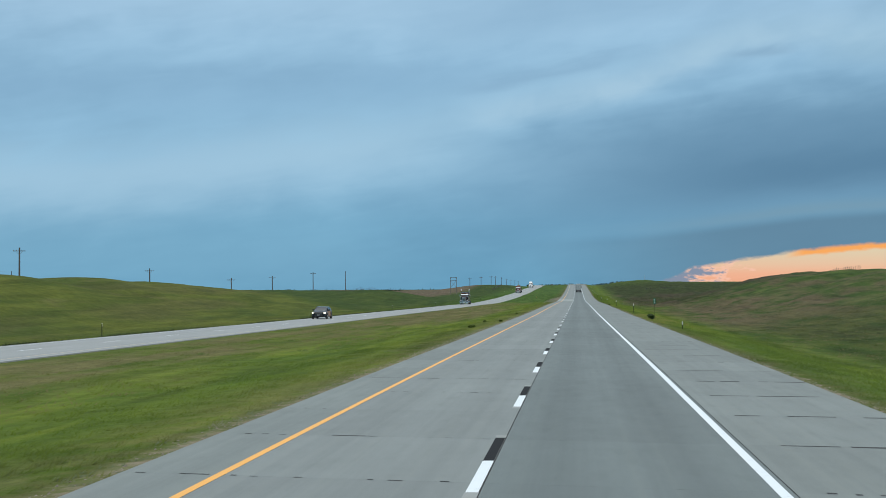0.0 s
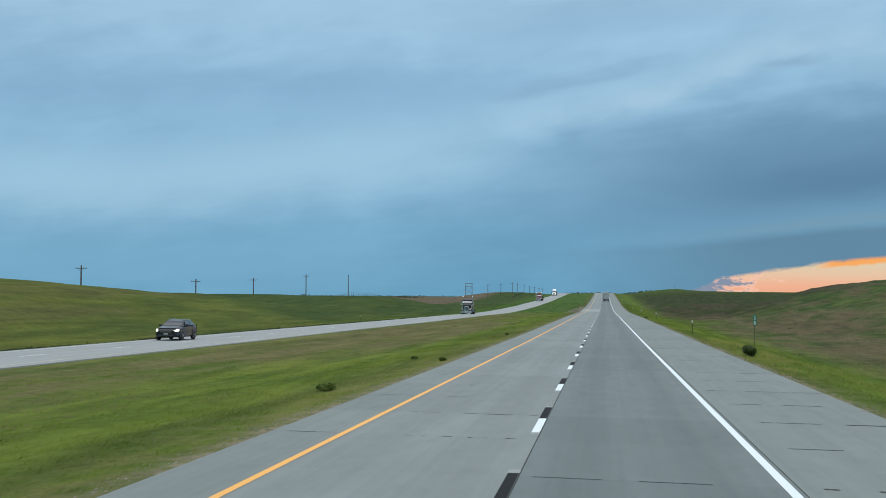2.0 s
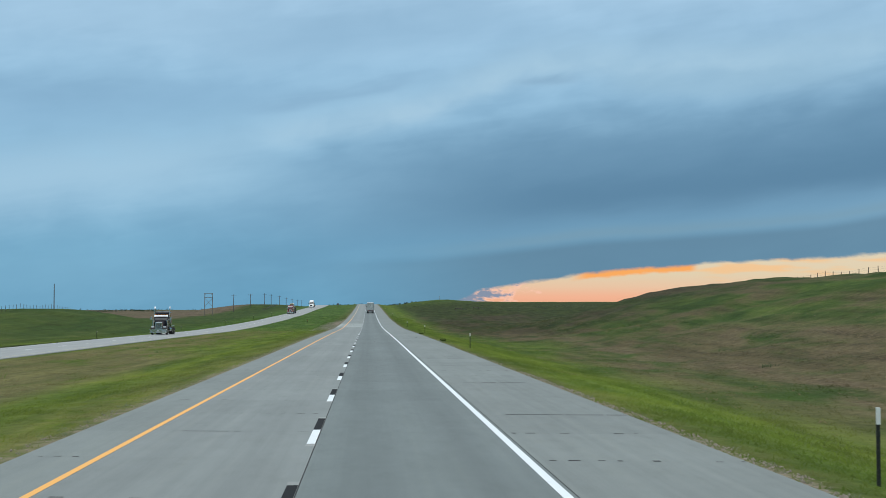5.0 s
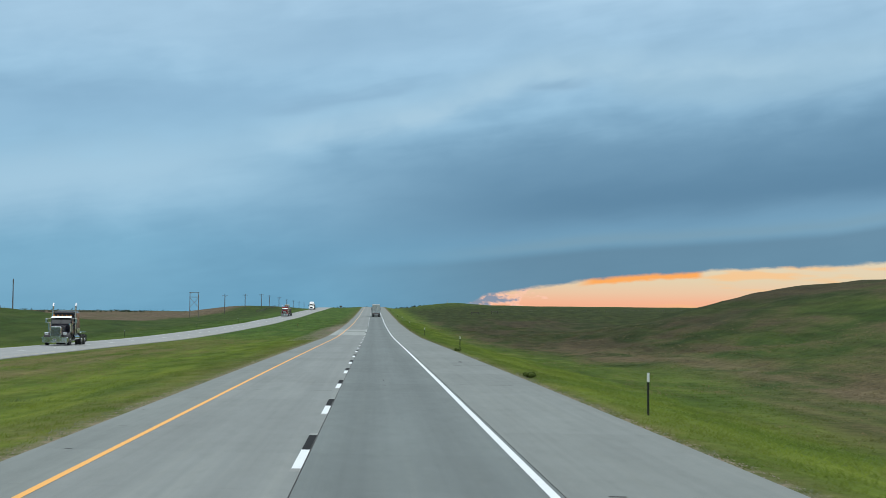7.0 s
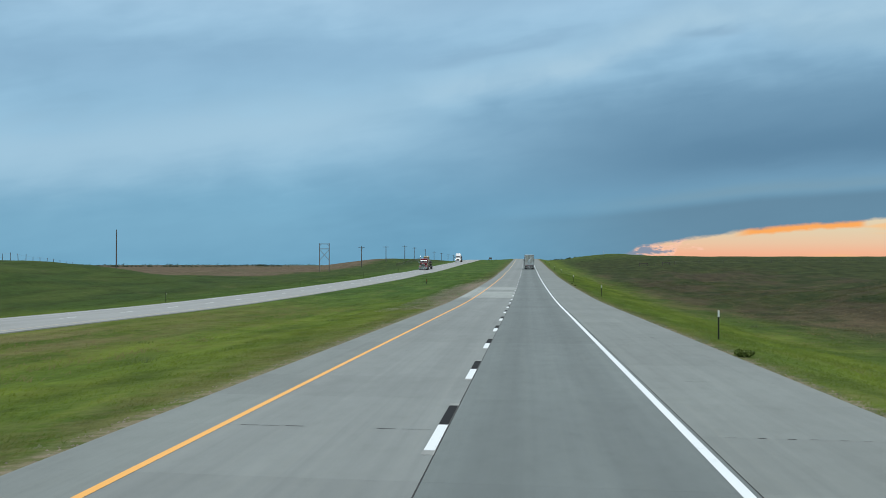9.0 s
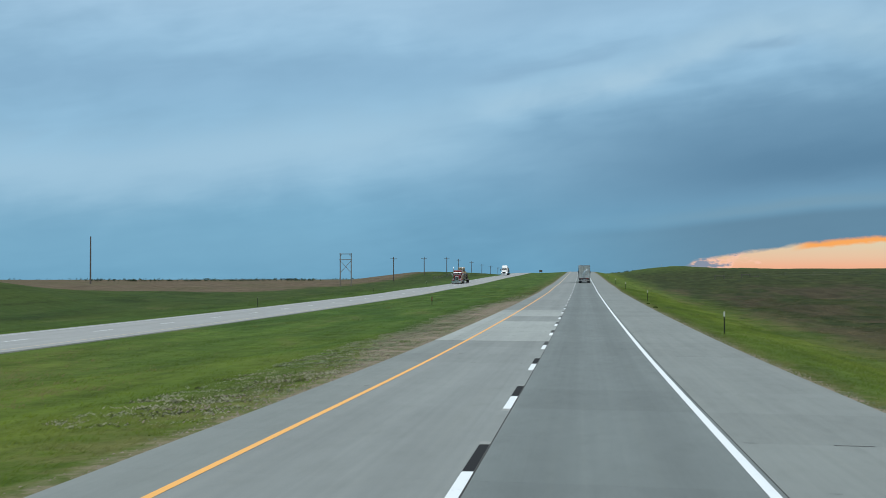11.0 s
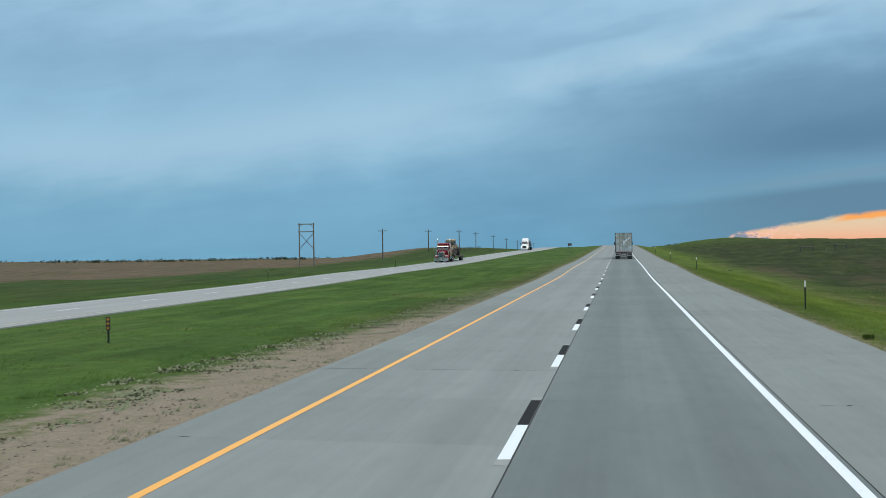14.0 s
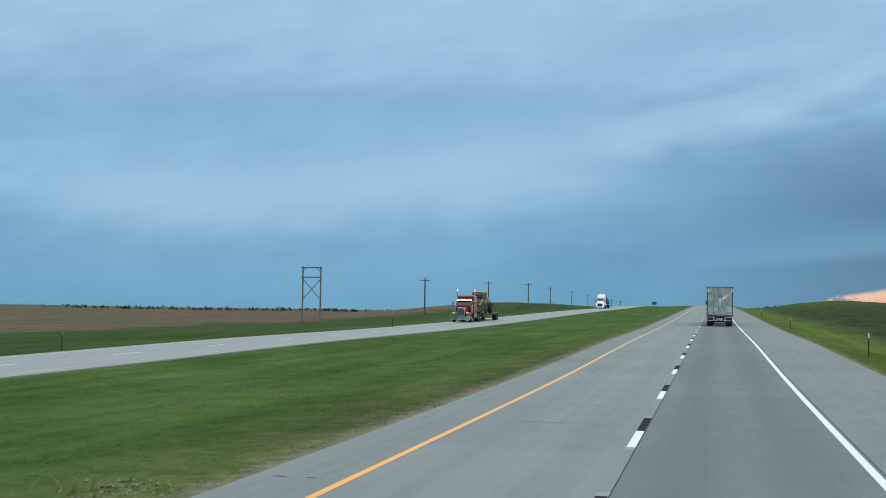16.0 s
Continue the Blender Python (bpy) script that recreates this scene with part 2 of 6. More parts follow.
def concrete(name, base, dark, tyre=0.0, lane=1.83, groove=True):
    """Tined highway concrete: mottled, polished by tyres, a shade of its own for each slab."""
    m, gr, b = material(name, base, 0.75, 0.0, 0.3)
    pos = gr.node("ShaderNodeNewGeometry").outputs["Position"]
    x, y, z = gr.split(pos)
    big = gr.noise(gr.vec(gr.math("MULTIPLY", x, 0.9), gr.math("MULTIPLY", y, 0.11), 0.0), 1.0, 4.0)
    mid = gr.noise(gr.vec(gr.math("MULTIPLY", x, 2.2), gr.math("MULTIPLY", y, 0.7), 4.0), 1.0, 5.0, 0.62)
    grit = gr.noise(pos, 38.0, 3.0, 0.7)
    col = gr.mix(gr.smooth(big, 0.25, 0.75), tuple(c * 0.93 for c in base), tuple(c * 1.05 for c in base))
    col = gr.mix(gr.math("MULTIPLY", gr.smooth(mid, 0.5, 0.8), 0.22), col, dark)
    col = gr.mix(gr.math("MULTIPLY", gr.smooth(grit, 0.45, 0.75), 0.22), col, dark)
    if tyre:
        off = gr.math("ABSOLUTE", gr.math("SUBTRACT", gr.math("ABSOLUTE", gr.math("SUBTRACT", x, lane)), 0.92))
        track = gr.math("MULTIPLY", gr.smooth(off, 0.75, 0.05), gr.math("ADD", 0.5, gr.math("MULTIPLY", big, 0.8)))
        col = gr.mix(gr.math("MULTIPLY", track, tyre), col, dark)
    drip = gr.noise(gr.vec(gr.math("MULTIPLY", x, 5.0), gr.math("MULTIPLY", y, 0.035), 8.0), 1.0, 4.0, 0.6)
    col = gr.mix(1.0, col, gr.ramp(drip, [(0.3, (0.93, 0.93, 0.93)), (0.5, (1.0, 1.0, 1.0)), (0.7, (1.07, 1.06, 1.04))]), "MULTIPLY")
    rnd = gr.node("ShaderNodeObjectInfo").outputs["Random"]
    col = gr.mix(1.0, col, gr.ramp(rnd, [(0.0, 0.94), (0.5, 1.0), (1.0, 1.05)]), "MULTIPLY")
    gr.put(b.inputs["Base Color"], col)
    gr.put(b.inputs["Roughness"], gr.math("ADD", 0.62, gr.math("MULTIPLY", mid, 0.25)))
    h = grit
    if groove:
        tine = gr.math("SINE", gr.math("MULTIPLY", y, 330.0))
        h = gr.math("ADD", gr.math("MULTIPLY", tine, 0.25), grit)
    bump(gr, b, h, 0.25, 0.004)
    return m


M_LANE_L = concrete("concrete_left_lane", (0.187, 0.206, 0.197), (0.126, 0.140, 0.134), 0.25, -1.8)
M_LANE_R = concrete("concrete_right_lane", (0.127, 0.150, 0.145), (0.081, 0.097, 0.094), 0.42, 1.88)
M_SHOULDER = concrete("concrete_shoulder", (0.166, 0.186, 0.175), (0.110, 0.124, 0.117))
M_PATCH = concrete("concrete_repair", (0.264, 0.288, 0.272), (0.195, 0.210, 0.198))
M_FAR_ROAD = concrete("concrete_other_road", (0.262, 0.272, 0.264), (0.19, 0.197, 0.19), 0.2, -29.0)
M_GROOVE = concrete("milled_concrete", (0.245, 0.258, 0.245), (0.18, 0.19, 0.18))
M_JOINT = worn("joint_filler", (0.014, 0.014, 0.014), 0.9)


def paint(name, base, under, wear, rough=0.55, spec=0.5, pale_run=None):
    """Worn road paint; the last argument: from, to and colour of a paler stretch."""
    m, gr, b = material(name, base, rough, 0.0, spec)
    pos = gr.node("ShaderNodeNewGeometry").outputs["Position"]
    n = gr.noise(pos, 6.0, 6.0, 0.7)
    grit = gr.noise(pos, 60.0, 2.0)
    gone = gr.math("MULTIPLY", gr.smooth(gr.math("ADD", gr.math("MULTIPLY", n, 0.7), gr.math("MULTIPLY", grit, 0.3)), 0.62 - wear, 0.80 - wear), 0.8)
    col = gr.mix(gone, base, under)
    if pale_run:
        col = gr.mix(gr.math("MULTIPLY", gr.smooth(gr.split(pos)[1], *pale_run[:2]), 0.75), col, pale_run[2])
    gr.put(b.inputs["Base Color"], col)
    bump(gr, b, grit, 0.2, 0.002)
    return m


M_WHITE = paint("white_road_paint", (0.68, 0.72, 0.73), (0.36, 0.38, 0.38), 0.08)
M_BLACK = paint("black_contrast_paint", (0.016, 0.017, 0.018), (0.06, 0.06, 0.06), -0.04, 0.9, 0.1)
M_BLACK_OLD = paint("faded_black_paint", (0.060, 0.064, 0.064), (0.11, 0.115, 0.112), 0.02, 0.9, 0.1)
M_YELLOW_FAR = paint("faded_yellow_paint", (0.46, 0.36, 0.20), (0.33, 0.31, 0.26), 0.12)
M_YELLOW = paint("yellow_road_paint", (0.78, 0.36, 0.045), (0.48, 0.31, 0.13), 0.03, pale_run=(520.0, 640.0, (0.52, 0.40, 0.25)))


def prairie_colour(gr, pos):
    """Colour of the plant cover by place: several greens in streaks along the road, dry grass on the bank, a bare field."""
    x, y, z = gr.split(pos)

    def field_noise(kx, ky, seed, detail=5.0, rough=0.6, distort=0.4):
        return gr.noise(gr.vec(gr.math("MULTIPLY", x, kx), gr.math("MULTIPLY", y, ky), seed), 1.0, detail, rough, distort)

    wide = field_noise(0.030, 0.016, 0.0)
    mid = field_noise(0.22, 0.075, 2.0)
    streak = field_noise(0.60, 0.050, 14.0)
    belt = field_noise(0.085, 0.011, 6.0, 4.0, 0.55, 0.3)
    tuft = gr.noise(pos, 2.4, 4.0, 0.65)
    clump = gr.noise(pos, 0.75, 5.0, 0.68)
    near = gr.smooth(y, 420.0, 260.0)
    green = gr.mix(gr.smooth(mid, 0.3, 0.7), (0.066, 0.106, 0.014), (0.106, 0.142, 0.019))
    lime = gr.math("MULTIPLY", gr.smooth(gr.math("ADD", gr.math("MULTIPLY", streak, 0.6), gr.math("MULTIPLY", wide, 0.4)), 0.50, 0.60), gr.math("MULTIPLY", near, gr.math("ADD", 0.35, gr.math("MULTIPLY", gr.math("LESS_THAN", x, 0.0), 0.65))))
    green = gr.mix(gr.math("MULTIPLY", lime, 0.45), green, (0.132, 0.150, 0.020))
    cool = gr.math("MULTIPLY", gr.smooth(y, 360.0, 460.0), gr.smooth(x, 0.0, -4.0))
    green = gr.mix(gr.math("MULTIPLY", cool, 0.8), green, gr.mix(gr.smooth(mid, 0.3, 0.7), (0.034, 0.078, 0.016), (0.060, 0.108, 0.023)))
    # lush belt close to the right shoulder, farther on
    lush = gr.math("MULTIPLY", gr.math("MAXIMUM", gr.smooth(y, 270.0, 390.0), gr.smooth(y, 125.0, 85.0)), gr.math("MULTIPLY", gr.smooth(x, 15.0, 8.0), gr.math("GREATER_THAN", x, 0.0)))
    green = gr.mix(gr.math("MULTIPLY", lush, 0.8), green, gr.mix(mid, (0.042, 0.080, 0.012), (0.076, 0.112, 0.016)))
    # the bank right of the road: dark sedge
    bank = gr.math("MULTIPLY", gr.smooth(x, 12.0, 22.0), gr.smooth(y, 1500.0, 1000.0))
    sedge = gr.mix(gr.smooth(mid, 0.35, 0.65), (0.028, 0.054, 0.011), (0.064, 0.098, 0.018))
    green = gr.mix(gr.math("MULTIPLY", bank, 0.88), green, sedge)
    fresh = gr.math("MULTIPLY", bank, gr.smooth(y, 190.0, 110.0))
    green = gr.mix(gr.math("MULTIPLY", fresh, 0.8), green, gr.mix(gr.smooth(mid, 0.35, 0.65), (0.024, 0.044, 0.008), (0.054, 0.072, 0.012)))
    pasture = gr.math("MULTIPLY", gr.smooth(x, 14.0, 24.0), gr.math("MULTIPLY", gr.smooth(y, 290.0, 400.0), gr.smooth(y, 1150.0, 850.0)))
    green = gr.mix(gr.math("MULTIPLY", pasture, 0.85), green, gr.mix(gr.smooth(mid, 0.35, 0.65), (0.019, 0.028, 0.008), (0.038, 0.044, 0.014)))
    # hill and verge beyond the opposite road
    hill = gr.math("MULTIPLY", gr.smooth(x, -31.0, -35.0), gr.smooth(y, 300.0, 255.0))
    contour = field_noise(0.16, 0.022, 21.0, 6.0, 0.65, 0.5)
    slope = gr.mix(gr.smooth(contour, 0.32, 0.68), (0.044, 0.064, 0.013), (0.096, 0.106, 0.019))
    slope = gr.mix(gr.math("MULTIPLY", gr.smooth(belt, 0.48, 0.60), 0.5), slope, (0.082, 0.070, 0.030))
    green = gr.mix(gr.math("MULTIPLY", hill, 0.85), green, slope)
    beyond = gr.math("MULTIPLY", gr.smooth(x, -36.0, -48.0), gr.smooth(y, 250.0, 295.0))
    green = gr.mix(gr.math("MULTIPLY", beyond, 0.8), green, gr.mix(gr.smooth(contour, 0.35, 0.65), (0.022, 0.042, 0.010), (0.046, 0.066, 0.015)))
    # dry grass
    dry = gr.mix(tuft, (0.105, 0.083, 0.044), (0.150, 0.116, 0.064))
    dry = gr.mix(gr.math("MULTIPLY", bank, 0.75), dry, gr.mix(gr.smooth(tuft, 0.3, 0.7), (0.068, 0.049, 0.029), (0.100, 0.072, 0.044)))
    dry = gr.mix(gr.math("MULTIPLY", pasture, 0.8), dry, (0.046, 0.036, 0.021))
    hollow = gr.math("MULTIPLY", gr.smooth(y, 120.0, 165.0), gr.smooth(y, 285.0, 245.0))
    inner = gr.math("ADD", gr.smooth(x, -13.5, -18.0), gr.math("MULTIPLY", hollow, gr.smooth(x, -9.5, -13.0)), clamp=True)
    swale = gr.math("MULTIPLY", gr.math("MULTIPLY", inner, gr.smooth(x, -24.0, -21.5)), gr.smooth(y, 430.0, 330.0))
    low = gr.math("MULTIPLY", gr.math("MULTIPLY", bank, gr.smooth(x, 72.0, 50.0)), gr.smooth(y, 720.0, 600.0))
    patch = gr.math("ADD", gr.math("MULTIPLY", belt, 0.6), gr.math("MULTIPLY", mid, 0.4))
    dryness = gr.math("MULTIPLY", gr.math("MULTIPLY", low, gr.math("SUBTRACT", 1.0, gr.math("MULTIPLY", fresh, 0.75))), gr.smooth(patch, 0.45, 0.58))
    dryness = gr.math("ADD", dryness, gr.math("MULTIPLY", swale, gr.math("MULTIPLY", gr.smooth(gr.math("ADD", streak, gr.math("MULTIPLY", hollow, 0.07)), 0.36, 0.58), 0.85)), clamp=True)
    verge = gr.math("ADD", gr.math("MULTIPLY", gr.smooth(x, -9.5, -5.4), gr.math("LESS_THAN", x, 0.0)), gr.math("MULTIPLY", gr.smooth(x, 9.2, 7.7), gr.math("GREATER_THAN", x, 0.0)))
    dryness = gr.math("MAXIMUM", dryness, gr.math("MULTIPLY", verge, gr.math("MULTIPLY", gr.smooth(clump, 0.36, 0.58), 0.62)))
    dryness = gr.math("MAXIMUM", dryness, gr.math("MULTIPLY", gr.smooth(mid, 0.56, 0.75), 0.4))
    col = gr.mix(gr.math("MULTIPLY", dryness, 0.80), green, dry)
    # brown weeds in two long belts on the bank
    drift = gr.math("MULTIPLY", gr.math("SUBTRACT", belt, 0.5), 16.0)
    for centre, wide_, y0, y1, amount in ((23.5, 3.4, 140.0, 430.0, 0.85), (34.0, 3.6, 140.0, 340.0, 0.65)):
        off = gr.math("DIVIDE", gr.math("ADD", gr.math("SUBTRACT", x, centre), drift), wide_)
        strip_ = gr.math("EXPONENT", gr.math("MULTIPLY", gr.math("MULTIPLY", off, off), -1.0))
        strip_ = gr.math("MULTIPLY", strip_, gr.math("MULTIPLY", gr.smooth(y, y0, y0 + 60.0), gr.smooth(y, y1, y1 - 90.0)))
        strip_ = gr.math("MULTIPLY", strip_, gr.math("MULTIPLY", gr.smooth(mid, 0.30, 0.55), amount))
        col = gr.mix(gr.math("MULTIPLY", strip_, 0.85), col, gr.mix(gr.smooth(tuft, 0.3, 0.7), (0.098, 0.072, 0.043), (0.150, 0.112, 0.070)))
    # the bare field
    edge = gr.math("MULTIPLY", gr.math("SUBTRACT", mid, 0.5), 14.0)
    field = gr.math("MULTIPLY", gr.smooth(gr.math("ADD", x, edge), -66.0, -74.0), gr.smooth(gr.math("ADD", y, edge), 575.0, 600.0))
    field = gr.math("MULTIPLY", field, gr.smooth(y, 1400.0, 1250.0))
    rows = gr.noise(gr.vec(gr.math("MULTIPLY", x, 0.02), gr.math("MULTIPLY", y, 0.35), 9.0), 1.0, 4.0, 0.6)
    soil = gr.mix(rows, (0.080, 0.060, 0.038), (0.150, 0.116, 0.076))
    soil = gr.mix(gr.math("MULTIPLY", gr.smooth(wide, 0.45, 0.62), 0.5), soil, (0.085, 0.085, 0.040))
    col = gr.mix(field, col, soil)
    # uneven growth: dark and light streaks and clumps
    shade = gr.math("ADD", gr.math("MULTIPLY", streak, 0.50), gr.math("ADD", gr.math("MULTIPLY", clump, 0.34), gr.math("MULTIPLY", tuft, 0.16)))
    col = gr.mix(1.0, col, gr.ramp(shade, [(0.36, 0.56), (0.49, 0.88), (0.62, 1.20)]), "MULTIPLY")
    return col, tuft


def ground_material():
    """Prairie with a gravelly verge along the pavement."""
    m, gr, b = material("prairie", (0.07, 0.11, 0.03), 0.9, 0.0, 0.04)
    pos = gr.node("ShaderNodeNewGeometry").outputs["Position"]
    x, y, z = gr.split(pos)
    col, tuft = prairie_colour(gr, pos)
    blade = gr.noise(gr.vec(gr.math("MULTIPLY", x, 14.0), gr.math("MULTIPLY", y, 9.0), gr.math("MULTIPLY", z, 4.0)), 1.0, 3.0, 0.7)
    wob = gr.math("MULTIPLY", gr.math("SUBTRACT", tuft, 0.5), 1.3)
    run = gr.math("ADD", 0.30, gr.math("MULTIPLY", gr.math("MULTIPLY", gr.smooth(y, 385.0, 425.0), gr.smooth(y, 522.0, 468.0)), 2.8))
    left = gr.smooth(gr.math("SUBTRACT", gr.math("SUBTRACT", gr.math("SUBTRACT", -5.0, x), wob), run), 0.55, -0.55)
    left = gr.math("MULTIPLY", left, gr.math("LESS_THAN", x, 0.0))
    right = gr.smooth(gr.math("SUBTRACT", gr.math("SUBTRACT", x, 7.45), gr.math("MULTIPLY", wob, 0.9)), 0.60, 0.1)
    right = gr.math("MULTIPLY", right, gr.smooth(x, -2.0, 0.0))
    gravel = gr.mix(blade, (0.150, 0.124, 0.091), (0.270, 0.224, 0.168))
    sprout = gr.math("MULTIPLY", gr.smooth(gr.noise(pos, 1.1, 5.0, 0.7), 0.46, 0.60), gr.math("SUBTRACT", 1.0, gr.math("MULTIPLY", gr.math("MULTIPLY", gr.math("MULTIPLY", gr.smooth(x, -7.4, -6.6), gr.smooth(x, 0.0, -2.0)), gr.smooth(y, 440.0, 462.0)), 0.8)))
    gravel = gr.mix(sprout, gravel, (0.105, 0.112, 0.050))
    col = gr.mix(gr.math("MAXIMUM", left, right), col, gravel)
    col = gr.mix(1.0, col, gr.ramp(gr.math("ADD", gr.math("MULTIPLY", tuft, 0.5), gr.math("MULTIPLY", blade, 0.5)), [(0.25, 0.88), (0.5, 1.0), (0.75, 1.12)]), "MULTIPLY")
    gr.put(b.inputs["Base Color"], col)
    bump(gr, b, gr.math("ADD", tuft, gr.math("MULTIPLY", blade, 0.4)), 0.5, 0.10)
    return m


M_GROUND = ground_material()


def blade_material(name, tint=None, amount=0.0):
    """Grass blades: the colour of the cover they grow in, each its own shade; soft, round shading as in a thick sward."""
    m, gr, b = material(name, (0.07, 0.11, 0.03), 0.85, 0.0, 0.04)
    n = gr.node("ShaderNodeNewGeometry")
    col, tuft = prairie_colour(gr, n.outputs["Position"])
    if tint:
        col = gr.mix(amount, col, tint)
    col = gr.mix(1.0, col, gr.ramp(n.outputs["Random Per Island"], [(0.0, 0.98), (0.6, 1.06), (1.0, 1.18)]), "MULTIPLY")
    gr.put(b.inputs["Base Color"], col)
    thin = gr.node("ShaderNodeBsdfTranslucent")
    gr.put(thin.inputs[0], col)
    both = gr.node("ShaderNodeMixShader")
    both.inputs[0].default_value = 0.08
    gr.put(both.inputs[1], b.outputs[0])
    gr.put(both.inputs[2], thin.outputs[0])
    gr.put(m.node_tree.nodes["Material Output"].inputs[0], both.outputs[0])
    return m


def leafy(name, low, high, dry=None, round_=False):
    """Leaves, each its own shade; round_: shaded as soft cushions."""
    m, gr, b = material(name, low, 0.75, 0.0, 0.25)
    n = gr.node("ShaderNodeNewGeometry")
    col = gr.mix(n.outputs["Random Per Island"], low, high)
    patch = gr.noise(n.outputs["Position"], 0.22, 4.0, 0.6)
    col = gr.mix(gr.smooth(patch, 0.35, 0.7), col, dry or tuple(c * 1.35 for c in high))
    gr.put(b.inputs["Base Color"], col)
    if round_:
        flat = gr.node("ShaderNodeVectorMath")
        flat.operation = "MULTIPLY_ADD"
        gr.put(flat.inputs[0], n.outputs["Normal"])
        flat.inputs[1].default_value, flat.inputs[2].default_value = (0.25, 0.25, 0.25), (0.0, 0.0, 0.85)
        gr.put(b.inputs["Normal"], flat.outputs[0])
    return m


M_GRASS = blade_material("grass_blades")
M_DRY = blade_material("dry_grass", (0.15, 0.115, 0.065), 0.6)
M_WEED = leafy("roadside_weeds", (0.095, 0.132, 0.055), (0.155, 0.184, 0.088), (0.205, 0.205, 0.125), True)
M_EDGE = leafy("edge_weed_leaves", (0.040, 0.066, 0.018), (0.074, 0.098, 0.032), (0.112, 0.110, 0.056), True)
M_BUSH = leafy("bush_leaves", (0.022, 0.044, 0.012), (0.046, 0.070, 0.020))
M_TALL = leafy("tall_weed_leaves", (0.045, 0.076, 0.012), (0.080, 0.110, 0.020))
M_FLOWER = leafy("flowering_weed_leaves", (0.080, 0.110, 0.018), (0.130, 0.145, 0.026), (0.190, 0.170, 0.030))
M_TREE = leafy("far_tree_leaves", (0.015, 0.030, 0.014), (0.035, 0.055, 0.024))
M_SEDGE = leafy("sedge_leaves", (0.020, 0.034, 0.008), (0.040, 0.054, 0.013))
M_PALEWOOD = worn("pale_weathered_wood", (0.20, 0.172, 0.14), 0.85, 0, 4.0, 0.3)
M_WOOD = worn("weathered_wood", (0.110, 0.095, 0.082), 0.85, 0, 4.0, 0.3)
M_FENCE = worn("fence_wood", (0.090, 0.080, 0.070), 0.9, 0, 5.0, 0.3)
M_WIRE = worn("fence_wire", (0.20, 0.19, 0.18), 0.6, 0.6)
M_POST = worn("dark_green_post_paint", (0.012, 0.016, 0.012), 0.85)
M_POST_W = worn("white_reflector_sheeting", (0.80, 0.80, 0.76), 0.35, 0, 8, 0.1, dirt_amount=0.1)
M_AMBER = worn("amber_reflector", (0.46, 0.22, 0.03), 0.3, dirt_amount=0.05)
M_SIGN = worn("green_sign_sheeting", (0.010, 0.175, 0.095), 0.4, 0, 3, 0.1, dirt_amount=0.08)
M_SIGN_W = worn("white_sign_letters", (0.85, 0.87, 0.85), 0.4, 0, 3, 0.05, dirt_amount=0.05)
M_STEEL = worn("galvanised_steel", (0.42, 0.42, 0.41), 0.45, 0.8)
M_GLASSY = worn("insulator_porcelain", (0.25, 0.20, 0.17), 0.3)


# ---------- mesh helpers ----------
def raw_mesh(name, verts, faces, mat, smooth=False):
    me = bpy.data.meshes.new(name)
    me.from_pydata([tuple(v) for v in verts], [], [tuple(f) for f in faces])
    me.materials.append(mat)
    if smooth:
        me.polygons.foreach_set("use_smooth", [True] * len(me.polygons))
    me.update()
    return me


def part(name, bm, mat, parent=None, label="", smooth=False):
    """Links a bmesh as one mesh object under a thing or a part."""
    me = bpy.data.meshes.new(name)
    bmesh.ops.recalc_face_normals(bm, faces=bm.faces)
    if smooth:
        for f in bm.faces:
            f.smooth = True
    bm.to_mesh(me)
    bm.free()
    me.materials.append(mat)
    ob = new(name, me)
    if parent is not None:
        ob.parent = parent
    if label:
        tagged(ob, label)
    return ob


def box(bm, x0, x1, y0, y1, z0, z1, bevel=0.0):
    m = Matrix.Translation(((x0 + x1) / 2, (y0 + y1) / 2, (z0 + z1) / 2)) @ Matrix.Diagonal((x1 - x0, y1 - y0, z1 - z0, 1))
    r = bmesh.ops.create_cube(bm, size=1, matrix=m)
    if bevel:
        edges = list({e for v in r["verts"] for e in v.link_edges})
        bmesh.ops.bevel(bm, geom=edges, offset=bevel, segments=2, affect="EDGES", profile=0.6)
    return bm


def tube(bm, a, b, r0, r1=None, seg=10):
    """A round bar from a to b."""
    a, b = Vector(a), Vector(b)
    d = b - a
    m = Matrix.Translation((a + b) / 2) @ d.to_track_quat("Z", "Y").to_matrix().to_4x4()
    bmesh.ops.create_cone(bm, cap_ends=True, segments=seg, radius1=r0, radius2=r0 if r1 is None else r1, depth=d.length, matrix=m)
    return bm


def slab_of(outline, y0, y1, axis="y", bevel=0.0):
    """A closed outline of (a, b) pairs drawn out along an axis: 'x' (outline in y, z), 'y' (outline in x, z)."""
    bm = bmesh.new()
    mk = (lambda a, b, c: (c, a, b)) if axis == "x" else (lambda a, b, c: (a, c, b))
    v0 = [bm.verts.new(mk(a, b, y0)) for a, b in outline]
    v1 = [bm.verts.new(mk(a, b, y1)) for a, b in outline]
    n = len(outline)
    for i in range(n):
        bm.faces.new((v0[i], v0[(i + 1) % n], v1[(i + 1) % n], v1[i]))
    bm.faces.new(v0)
    bm.faces.new(v1[::-1])
    if bevel:
        bmesh.ops.bevel(bm, geom=list(bm.edges), offset=bevel, segments=2, affect="EDGES", profile=0.6)
    return bm


def thing(name, label, category, m=None, group="", kind=""):
    ob = tagged(new(name), label, category, group, kind)
    ob.empty_display_size = 0.3
    if m is not None:
        ob.matrix_world = m
    return ob


# ---------- lie of the land ----------
OTHER_NEAR, OTHER_FAR = -23.1, -31.0     # edges of the opposite carriageway


